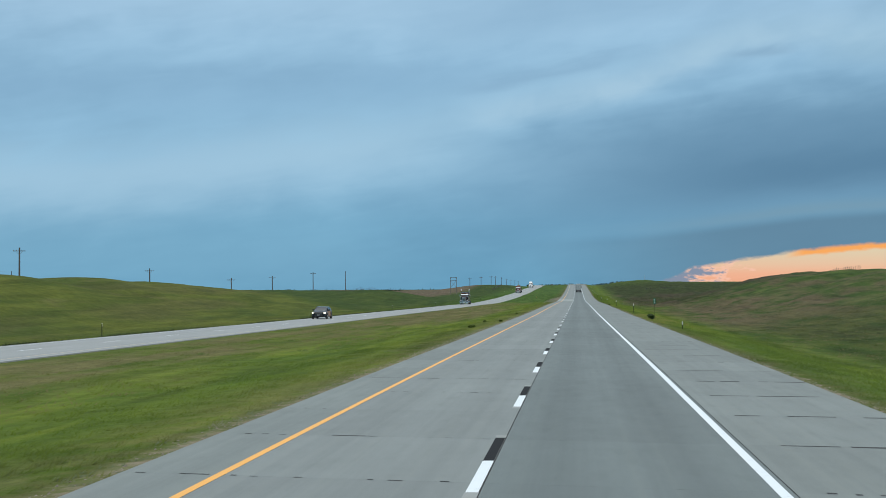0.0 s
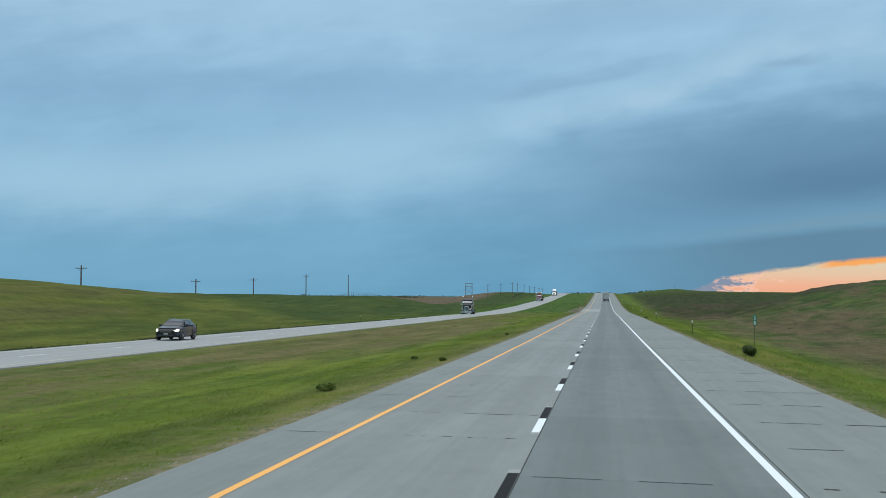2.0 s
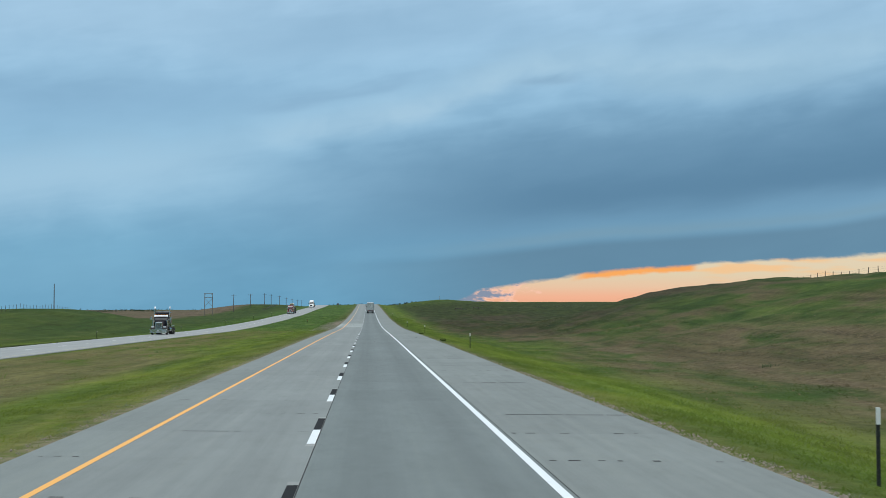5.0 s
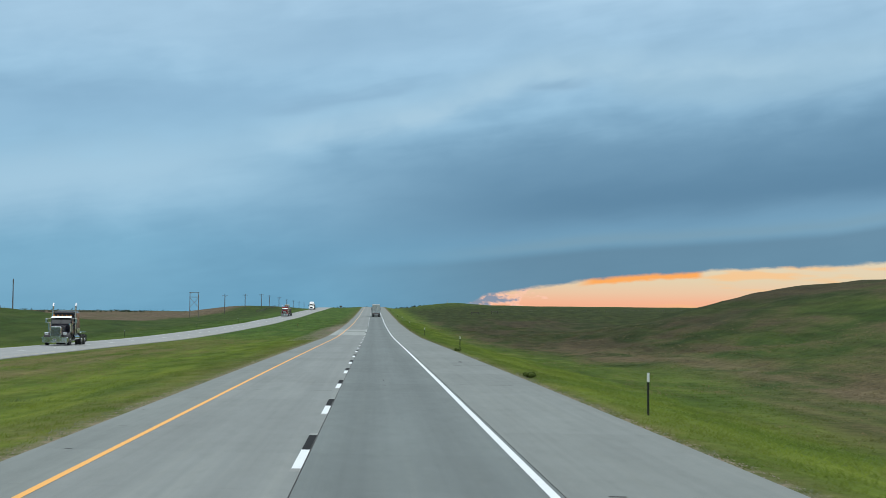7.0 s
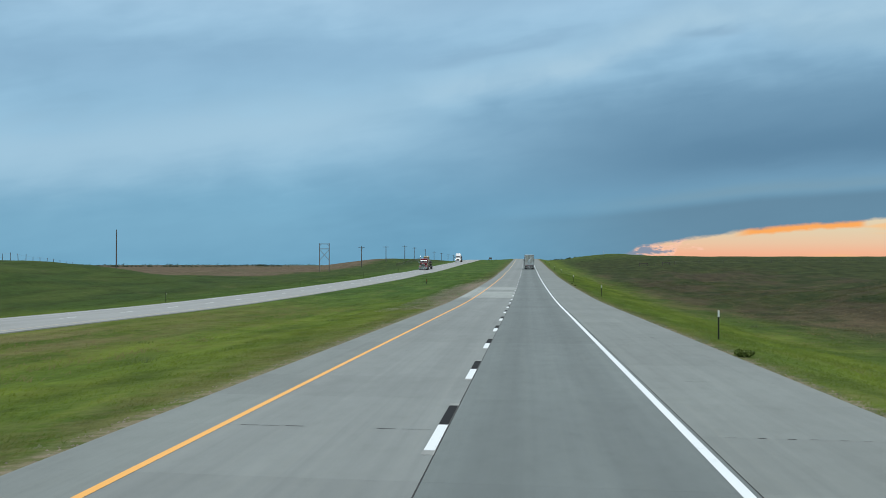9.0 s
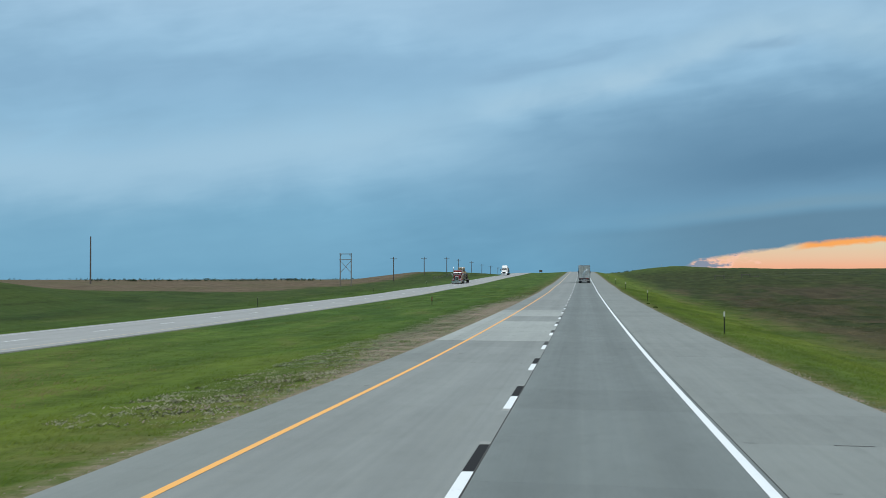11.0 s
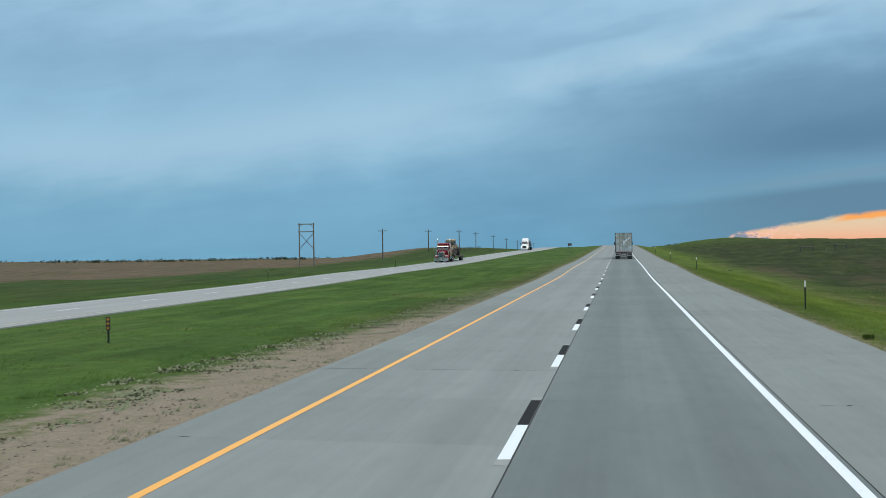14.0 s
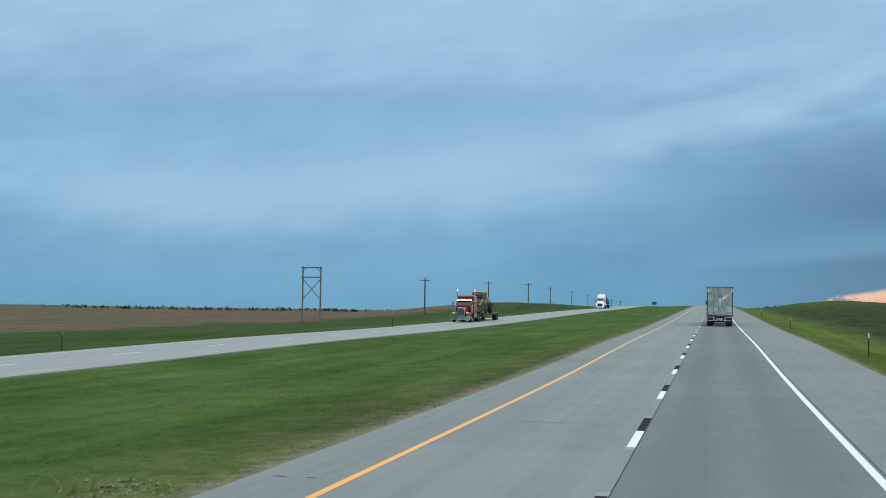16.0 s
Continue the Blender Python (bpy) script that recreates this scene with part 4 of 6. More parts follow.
def conventional(o, paint, load=False, lit=True, length=7.4):
    """Long-nosed highway tractor, nose at y = 0 and tail towards -y."""
    L = length
    # chassis
    bm = bmesh.new()
    for sg in (-1, 1):
        box(bm, sg * 0.43 - 0.05, sg * 0.43 + 0.05, -L, -0.25, 0.72, 1.0)
    for y in (-0.6, -2.4, -4.2, -5.6, -L + 0.1):
        box(bm, -0.43, 0.43, y - 0.06, y + 0.06, 0.78, 0.95)
    part("chassis", bm, M_FRAME, o)
    # nose
    hood = loft([(-0.12, rsec(0.50, 0.95, 1.78, 0.47, 0.08)), (-0.9, rsec(0.58, 0.95, 1.86, 0.54, 0.10)), (-1.95, rsec(0.74, 0.95, 1.98, 0.70, 0.12))])
    part("hood", hood, paint, o)
    gr = part("radiator_shell", loft([(0.0, rsec(0.50, 0.80, 1.76, 0.48, 0.08)), (-0.14, rsec(0.53, 0.80, 1.80, 0.50, 0.09))]), M_CHROME, o, "chrome radiator shell")
    part("grille", box(bmesh.new(), -0.42, 0.42, 0.0, 0.012, 0.88, 1.68), M_TRIM, gr)
    for i in range(13):
        x = -0.4 + 0.8 * i / 12
        part("grille_bar", box(bmesh.new(), x - 0.012, x + 0.012, 0.012, 0.03, 0.88, 1.68), M_CHROME, gr)
    part("bumper", loft([(0.34, rsec(1.18, 0.28, 0.80, 1.18, 0.06)), (0.20, rsec(1.24, 0.28, 0.80, 1.24, 0.06)), (0.02, rsec(1.24, 0.34, 0.78, 1.24, 0.06))]), M_CHROME, o, "deep chrome bumper")
    for sg in (-1, 1):
        # fender over the steering wheel
        n = 9
        arc = [(-1.12 + 0.78 * math.cos(math.pi * (0.02 + 0.96 * i / n)), 0.55 + 0.72 * math.sin(math.pi * (0.02 + 0.96 * i / n))) for i in range(n + 1)]
        inner = [(-1.12 + 0.72 * math.cos(math.pi * (0.02 + 0.96 * i / n)), 0.55 + 0.66 * math.sin(math.pi * (0.02 + 0.96 * i / n))) for i in range(n + 1)]
        part("fender", slab_of(arc + inner[::-1], sg * 0.62, sg * 1.2, "x"), paint, o)
        h = part("headlight", box(bmesh.new(), sg * 0.86 - 0.20, sg * 0.86 + 0.20, -0.30, -0.02, 1.02, 1.24, 0.05), M_CHROME, o)
        for k in (-0.09, 0.09):
            part("lens", tube(bmesh.new(), (sg * 0.86 + k, -0.04, 1.13), (sg * 0.86 + k, 0.0, 1.13), 0.075, 0.07, 12), M_HEAD if lit else M_HEADOFF, h)
        wheel(o, sg * 1.03, -1.12, 0.52, 0.30, None, sg)
        # air cleaner, stack, step tank
        part("air_cleaner", tube(bmesh.new(), (sg * 0.98, -1.92, 1.30), (sg * 0.98, -1.92, 2.1), 0.19, 0.19, 16), M_CHROME, o, "chrome air cleaner")
        bm = tube(bmesh.new(), (sg * 1.08, -3.42, 0.9), (sg * 1.08, -3.42, 3.75), 0.085, 0.085, 14)
        tube(bm, (sg * 1.08, -3.42, 3.75), (sg * 1.10, -3.60, 4.05), 0.085, 0.085, 14)
        tube(bm, (sg * 1.08, -3.42, 1.5), (sg * 1.08, -3.42, 2.9), 0.115, 0.115, 14)
        part("exhaust_pipe", bm, M_CHROME, o, "chrome upright exhaust pipe")
        tank = part("fuel_tank", tube(bmesh.new(), (sg * 0.88, -3.0, 0.72), (sg * 0.88, -4.9, 0.72), 0.32, 0.32, 18), M_CHROME, o, "polished fuel tank")
        part("step", box(bmesh.new(), sg * 0.88 - 0.2, sg * 0.88 + 0.2, -3.5, -2.95, 1.02, 1.06), M_FRAME, tank)
        mirror(o, sg * 1.42, -2.25, 2.35, 0.44, 0.2, None, 0.4)
        for y in (-5.75, -7.05):
            for k in (0.78, 1.10):
                wheel(o, sg * k, y, 0.52, 0.27, None, sg)
        part("mud_flap", box(bmesh.new(), sg * 0.95 - 0.3, sg * 0.95 + 0.3, -L - 0.42, -L - 0.40, 0.25, 0.95), M_TRIM, o)
        bm = loft([(-5.05, rsec(0.33, 1.12, 1.17, None, 0.01, sg * 0.94)), (-5.4, rsec(0.33, 1.2, 1.25, None, 0.01, sg * 0.94)), (-7.4, rsec(0.33, 1.2, 1.25, None, 0.01, sg * 0.94))])
        if not load:
            part("rear_fender", bm, M_CHROME, o)
        else:
            bm.free()
    # cab
    cab = part("cab", loft([(-1.90, rsec(0.93, 1.0, 1.98, 0.90, 0.10)), (-1.98, rsec(1.0, 1.0, 2.02, 0.97, 0.10)), (-2.45, rsec(1.04, 0.95, 2.72, 0.96, 0.16)), (-3.35, rsec(1.04, 0.95, 2.85, 0.98, 0.18))]), paint, o)
    for sg in (-1, 1):
        part("windscreen", quad([(sg * 0.04, -1.985, 2.06), (sg * 0.90, -1.985, 2.06), (sg * 0.86, -2.40, 2.66), (sg * 0.04, -2.40, 2.66)][::sg], 0.015), M_GLASS, cab, "dark windscreen pane")
        part("side_window", quad([(sg * 1.045, -2.35, 2.06), (sg * 1.045, -3.05, 2.06), (sg * 1.0, -3.05, 2.62), (sg * 1.01, -2.5, 2.62)][::-sg], 0.012), M_GLASS, cab)
        part("door_handle", box(bmesh.new(), sg * 1.05 - 0.02, sg * 1.05 + 0.02, -3.12, -2.95, 1.82, 1.86), M_CHROME, cab)
    part("sun_visor", quad([(-0.98, -2.18, 2.60), (0.98, -2.18, 2.60), (0.95, -2.46, 2.78), (-0.95, -2.46, 2.78)], 0.03), M_CHROME, cab, "bright metal sun visor")
    for i in range(5):
        x = -0.8 + 0.4 * i
        part("roof_light", box(bmesh.new(), x - 0.06, x + 0.06, -2.72, -2.50, 2.80, 2.93, 0.025), M_AMBERLENS, cab, "amber roof lamp")
    sl = part("sleeper", loft([(-3.36, rsec(1.08, 0.95, 3.12, 1.02, 0.16)), (-3.5, rsec(1.20, 0.95, 3.28, 1.12, 0.2)), (-4.95, rsec(1.20, 0.95, 3.34, 1.12, 0.2)), (-5.0, rsec(1.16, 0.98, 3.3, 1.08, 0.2))]), paint, o)
    for sg in (-1, 1):
        part("side_panel", quad([(sg * 1.215, -3.62, 1.2), (sg * 1.215, -4.85, 1.2), (sg * 1.215, -4.85, 1.62), (sg * 1.215, -3.62, 1.62)][::-sg], 0.012), M_CHROME, sl)
    # coupling plate, air lines
    part("fifth_wheel", loft([(-5.7, rsec(0.46, 1.06, 1.16, None, 0.03)), (-6.3, rsec(0.5, 1.1, 1.2, None, 0.03)), (-6.85, rsec(0.3, 1.0, 1.08, None, 0.03))]), M_FRAME, o)
    pl = part("plate", box(bmesh.new(), -0.16, 0.16, 0.345, 0.352, 0.50, 0.65), M_PLATE, o)
    part("plate_bar", box(bmesh.new(), -0.12, 0.12, 0.352, 0.356, 0.545, 0.605), M_BAR, pl)
    return o


def semi_trailer_rear():
    """Tractor and stainless refrigerated trailer seen from behind; trailer doors at y = 0, nose towards +y."""
    s = 654.0
    o = thing("semi_truck", "semi truck hauling a polished stainless box trailer with dark underride lamps", "truck",
              pose(1.93 + float(bend(s)), s, float(road_z(s)) + 0.01, math.degrees(math.atan(float(road_z(s + 8) - road_z(s - 8)) / 16)), 0, 0))
    W, Z0, Z1, L = 1.295, 1.16, 3.97, 16.0
    part("trailer_box", box(bmesh.new(), -W, W, 0.06, L, Z0, Z1 - 0.02, 0.04), M_WHITEPAINT, o, "white trailer side walls and roof")
    bm = bmesh.new()
    for x0, x1, z0, z1 in ((-W, -W + 0.10, Z0 - 0.12, Z1), (W - 0.10, W, Z0 - 0.12, Z1), (-W + 0.10, W - 0.10, Z1 - 0.07, Z1), (-W + 0.10, W - 0.10, Z0 - 0.22, Z0)):
        box(bm, x0, x1, -0.05, 0.08, z0, z1, 0.012)
    fr = part("rear_frame", bm, M_DARKSTEEL, o, "dark steel door frame")
    for sg in (-1, 1):
        d = part("door", box(bmesh.new(), min(sg * 0.015, sg * (W - 0.105)), max(sg * 0.015, sg * (W - 0.105)), -0.035, 0.05, Z0 + 0.01, Z1 - 0.075, 0.012), M_STAINLESS, o, "wavy mirror-bright stainless door")
        for x in (0.16, 0.62):
            bm = tube(bmesh.new(), (sg * x, -0.075, Z0 + 0.03), (sg * x, -0.075, Z1 - 0.15), 0.019, 0.019, 8)
            for z in (Z0 + 0.15, Z0 + 0.95, Z0 + 1.9, Z1 - 0.3):
                box(bm, sg * x - 0.05, sg * x + 0.05, -0.085, -0.034, z - 0.03, z + 0.03)
            part("lock_rod", bm, M_STEEL, d)
        for z in (Z0 + 0.25, Z0 + 0.85, Z0 + 1.45, Z0 + 2.05, Z0 + 2.6):
            part("hinge", box(bmesh.new(), sg * (W - 0.24) - 0.14, sg * (W - 0.24) + 0.14, -0.055, -0.03, z - 0.045, z + 0.045, 0.008), M_STEEL, d)
        part("handle", box(bmesh.new(), sg * 0.40 - 0.2, sg * 0.40 + 0.2, -0.11, -0.085, Z0 + 0.75, Z0 + 0.80), M_STEEL, d)
        for x in (0.5, 0.62, 0.74):
            part("tail_lamp", tube(bmesh.new(), (sg * x, -0.075, Z0 - 0.11), (sg * x, -0.05, Z0 - 0.11), 0.05, 0.05, 10), M_TAIL, o, "round red tail lamp")
        lb = part("lamp_box", box(bmesh.new(), sg * 0.93 - 0.34, sg * 0.93 + 0.34, -0.04, 0.30, 0.55, 0.93, 0.02), M_FRAME, o, "black lamp box with a pale rim")
        bm = bmesh.new()
        for x0, x1, z0, z1 in ((-0.34, 0.34, 0.89, 0.93), (-0.34, 0.34, 0.55, 0.58), (-0.34, -0.30, 0.58, 0.89), (0.30, 0.34, 0.58, 0.89)):
            box(bm, sg * 0.93 + x0, sg * 0.93 + x1, -0.06, -0.041, z0, z1)
        part("rim", bm, M_POST_W, lb)
        part("mud_flap", box(bmesh.new(), sg * 0.90 - 0.36, sg * 0.90 + 0.36, 0.62, 0.64, 0.20, 1.0), M_TRIM, o)
        for y in (1.35, 2.62):
            for k in (0.80, 1.12):
                wheel(o, sg * k, y, 0.51, 0.27, M_STEEL, sg)
        part("corner_marker", box(bmesh.new(), sg * (W - 0.05) - 0.03, sg * (W - 0.05) + 0.03, -0.06, -0.045, Z1 - 0.5, Z1 - 0.2), M_POST_W, fr)
    for i in range(16):
        x = -W + 0.12 + i * (2 * W - 0.24) / 16
        part("reflective_tape", box(bmesh.new(), x, x + (2 * W - 0.24) / 16 - 0.004, -0.058, -0.048, Z0 - 0.05, Z0 + 0.0), (M_TAPE_R, M_POST_W)[i % 2], fr)
    bm = box(bmesh.new(), -1.15, 1.15, -0.02, 0.08, 0.52, 0.63, 0.015)
    for sg in (-1, 1):
        box(bm, sg * 0.5 - 0.04, sg * 0.5 + 0.04, 0.0, 0.07, 0.62, Z0 - 0.2)
    ub = part("underride_guard", bm, M_STEEL, o)
    for i in range(10):
        x = -1.1 + 0.22 * i
        part("reflective_tape", box(bmesh.new(), x, x + 0.216, -0.03, -0.021, 0.545, 0.605), (M_TAPE_R, M_POST_W)[i % 2], ub)
    pl = part("plate", box(bmesh.new(), -0.30, 0.30, -0.062, -0.03, 0.66, 0.82), M_PLATE, o)
    part("plate_bar", box(bmesh.new(), -0.24, 0.24, -0.066, -0.062, 0.71, 0.77), M_BAR, pl)
    bm = bmesh.new()
    for sg in (-1, 1):
        box(bm, sg * 0.5 - 0.06, sg * 0.5 + 0.06, 0.4, 14.5, 0.95, Z0)
        for y in (1.35, 2.62):
            box(bm, -0.9, 0.9, y - 0.07, y + 0.07, 0.44, 0.58)
    box(bm, -0.55, 0.55, 0.8, 1.0, 0.42, 1.0)
    part("bogie", bm, M_FRAME, o)
    part("tail_panel", box(bmesh.new(), -1.2, 1.2, 0.32, 0.36, 0.40, Z0 - 0.2), M_FRAME, o, "black panel across the tail")
    bm = bmesh.new()
    for sg in (-1, 1):
        box(bm, sg * 0.85 - 0.06, sg * 0.85 + 0.06, 12.2, 12.35, 0.35, 1.1)
    part("landing_gear", bm, M_STEEL, o)
    part("tractor_cab", loft([(15.6 + 1.0, rsec(1.2, 1.0, 3.7, 1.15, 0.2)), (17.6, rsec(1.2, 1.0, 3.8, 1.12, 0.2)), (19.0, rsec(1.2, 1.0, 2.9, 1.05, 0.2)), (20.8, rsec(1.1, 0.7, 1.7, 1.0, 0.2))]), M_WHITEPAINT, o, "white tractor cab ahead of the trailer")
    for sg in (-1, 1):
        mirror(o, sg * 1.42, 18.6, 2.3, 0.46, 0.2, M_TRIM, 0.3)
        for y in (14.2, 15.5):
            for k in (0.8, 1.1):
                wheel(o, sg * k, y, 0.51, 0.27, M_STEEL, sg)
        wheel(o, sg * 1.05, 19.9, 0.51, 0.28, M_STEEL, sg)
    part("tractor_frame", box(bmesh.new(), -0.5, 0.5, 13.2, 20.4, 0.7, 1.0), M_FRAME, o)
    return o


semi_trailer_rear()


def on_other_road(s, x=-29.0):
    """Pose for an oncoming vehicle whose nose (y = 0 of its own) is at s."""
    g_ = math.degrees(math.atan(float(other_z(s + 8) - other_z(s - 8)) / 16))
    return pose(x + float(bend(s)), s, float(other_z(s)) + 0.012, -g_, 0, 180)


conventional(thing("tractor_unit", "black long-nosed highway tractor with chrome bumper and twin stacks, no trailer", "truck", on_other_road(354.2)), M_BLACKPAINT, False, False)
hauler = conventional(thing("flatbed_truck", "dark red long-nosed truck with chrome stacks pulling a low flatbed trailer", "truck", on_other_road(676.5)), M_REDPAINT, True, False)


def low_trailer(o):
    part("gooseneck", loft([(-5.9, rsec(1.1, 1.22, 1.5, None, 0.04)), (-8.3, rsec(1.1, 1.22, 1.5, None, 0.04)), (-9.2, rsec(1.25, 0.75, 1.0, None, 0.04))]), M_FRAME, o)
    deck = part("trailer_deck", box(bmesh.new(), -1.28, 1.28, -22.0, -9.0, 0.72, 0.96, 0.02), M_FRAME, o)
    for i in range(9):
        x = -1.2 + i * 0.27
        part("deck_board", box(bmesh.new(), x, x + 0.255, -21.9, -9.1, 0.962, 1.0), M_DECK, deck)
    for sg in (-1, 1):
        for y in (-19.8, -21.0):
            for k in (0.78, 1.08):
                wheel(o, sg * k, y, 0.40, 0.25, None, sg)


low_trailer(hauler)


def machine(s):
    """Tan tracked loader chained to the flatbed."""
    m = on_other_road(s)
    o = thing("wheel_loader", "tan and olive wheel loader chained on the flatbed trailer", "loader", m @ pose(0, -13.2, 1.0) @ Matrix.Diagonal((1.15, 1.3, 1.08, 1)))
    part("chassis", loft([(2.6, rsec(0.7, 0.55, 1.2, None, 0.1)), (-2.6, rsec(0.8, 0.55, 1.35, None, 0.1))]), M_OLIVE, o)
    part("engine_cover", loft([(-0.6, rsec(0.85, 1.2, 2.1, 0.75, 0.15)), (-2.7, rsec(0.85, 1.2, 1.95, 0.7, 0.15))]), M_TAN, o)
    cab = part("cab", loft([(1.0, rsec(0.75, 1.2, 2.55, 0.68, 0.1)), (-0.6, rsec(0.78, 1.2, 2.75, 0.7, 0.1))]), M_TAN, o)
    part("cab_window", quad([(-0.6, 1.02, 1.75), (0.6, 1.02, 1.75), (0.56, 0.99, 2.45), (-0.56, 0.99, 2.45)][::-1], 0.02), M_GLASS, cab)
    for sg in (-1, 1):
        part("cab_window", quad([(sg * 0.79, 0.8, 1.7), (sg * 0.79, -0.4, 1.7), (sg * 0.72, -0.4, 2.5), (sg * 0.72, 0.8, 2.45)][::-sg], 0.02), M_GLASS, cab)
        for y in (-1.6, 1.7):
            wheel(o, sg * 0.95, y, 0.66, 0.45, M_TAN, sg)
        part("lift_arm", loft([(0.9, rsec(0.09, 1.5, 1.8, None, 0.03, sg * 0.55)), (2.6, rsec(0.09, 0.9, 1.15, None, 0.03, sg * 0.55)), (3.3, rsec(0.09, 0.35, 0.6, None, 0.03, sg * 0.55))]), M_TAN, o)
    part("bucket", slab_of([(3.2, 0.02), (4.1, 0.02), (4.15, 0.1), (3.4, 0.25), (3.3, 1.0), (3.2, 1.0)], -1.2, 1.2, "x"), M_OLIVE, o)
    part("exhaust_pipe", tube(bmesh.new(), (0.4, -1.5, 2.0), (0.4, -1.5, 2.7), 0.05, 0.05, 8), M_FRAME, o)
    return o


machine(676.5)


def aero_truck(s, x):
    """White rounded highway tractor with a tarped flatbed."""
    o = thing("covered_flatbed_truck", "white rounded highway truck with a black tarped load behind", "truck", on_other_road(s, x))
    part("hood", loft([(0.0, rsec(0.95, 0.55, 1.45, 0.85, 0.2)), (-0.5, rsec(1.12, 0.5, 1.75, 0.95, 0.25)), (-1.7, rsec(1.18, 0.5, 2.0, 1.02, 0.25))]), M_WHITEPAINT, o)
    cab = part("cab", loft([(-1.65, rsec(1.18, 0.6, 2.05, 1.0, 0.2)), (-2.5, rsec(1.2, 0.6, 2.95, 1.0, 0.25)), (-3.2, rsec(1.22, 0.6, 3.55, 1.0, 0.3)), (-4.2, rsec(1.24, 0.6, 3.95, 1.1, 0.3)), (-5.2, rsec(1.24, 0.6, 3.98, 1.15, 0.3))]), M_WHITEPAINT, o)
    part("windscreen", quad([(-0.98, -1.72, 2.10), (0.98, -1.72, 2.10), (0.9, -2.42, 2.86), (-0.9, -2.42, 2.86)][::1], 0.02), M_GLASS, cab, "wide dark windscreen")
    part("grille", loft([(0.03, rsec(0.62, 0.75, 1.4, 0.55, 0.1)), (-0.1, rsec(0.62, 0.75, 1.4, 0.55, 0.1))]), M_TRIM, o)
    part("bumper", loft([(0.18, rsec(1.0, 0.25, 0.62, None, 0.1)), (-0.3, rsec(1.22, 0.25, 0.68, None, 0.1))]), M_WHITEPAINT, o)
    part("chassis", box(bmesh.new(), -0.5, 0.5, -8.2, -0.6, 0.65, 0.95), M_FRAME, o)
    for sg in (-1, 1):
        part("headlight", loft([(-0.12, rsec(0.14, 0.95, 1.25, None, 0.05, sg * 0.86)), (-0.4, rsec(0.14, 0.95, 1.35, None, 0.05, sg * 0.98))]), M_HEAD, o)
        part("side_window", quad([(sg * 1.215, -2.3, 2.05), (sg * 1.225, -3.1, 2.05), (sg * 1.1, -3.1, 2.7), (sg * 1.1, -2.6, 2.7)][::-sg], 0.02), M_GLASS, cab)
        mirror(o, sg * 1.5, -2.1, 2.2, 0.6, 0.24, M_TRIM, 0.35)
        wheel(o, sg * 1.05, -1.2, 0.52, 0.3, None, sg)
        for y in (-6.4, -7.7, -17.0, -18.3):
            for k in (0.78, 1.1):
                wheel(o, sg * k, y, 0.51, 0.27, M_STEEL, sg)
    part("trailer_deck", box(bmesh.new(), -1.28, 1.28, -19.2, -6.0, 1.15, 1.42, 0.02), M_FRAME, o)
    part("tarped_load", loft([(-6.3, rsec(1.1, 1.42, 2.6, 0.95, 0.25)), (-9.0, rsec(1.22, 1.42, 3.3, 1.0, 0.35)), (-16.0, rsec(1.22, 1.42, 3.2, 1.0, 0.35)), (-18.8, rsec(1.2, 1.42, 2.7, 0.95, 0.3))]), M_TARP, o, "black tarpaulin over the load")
    return o


aero_truck(888.0, -29.6)


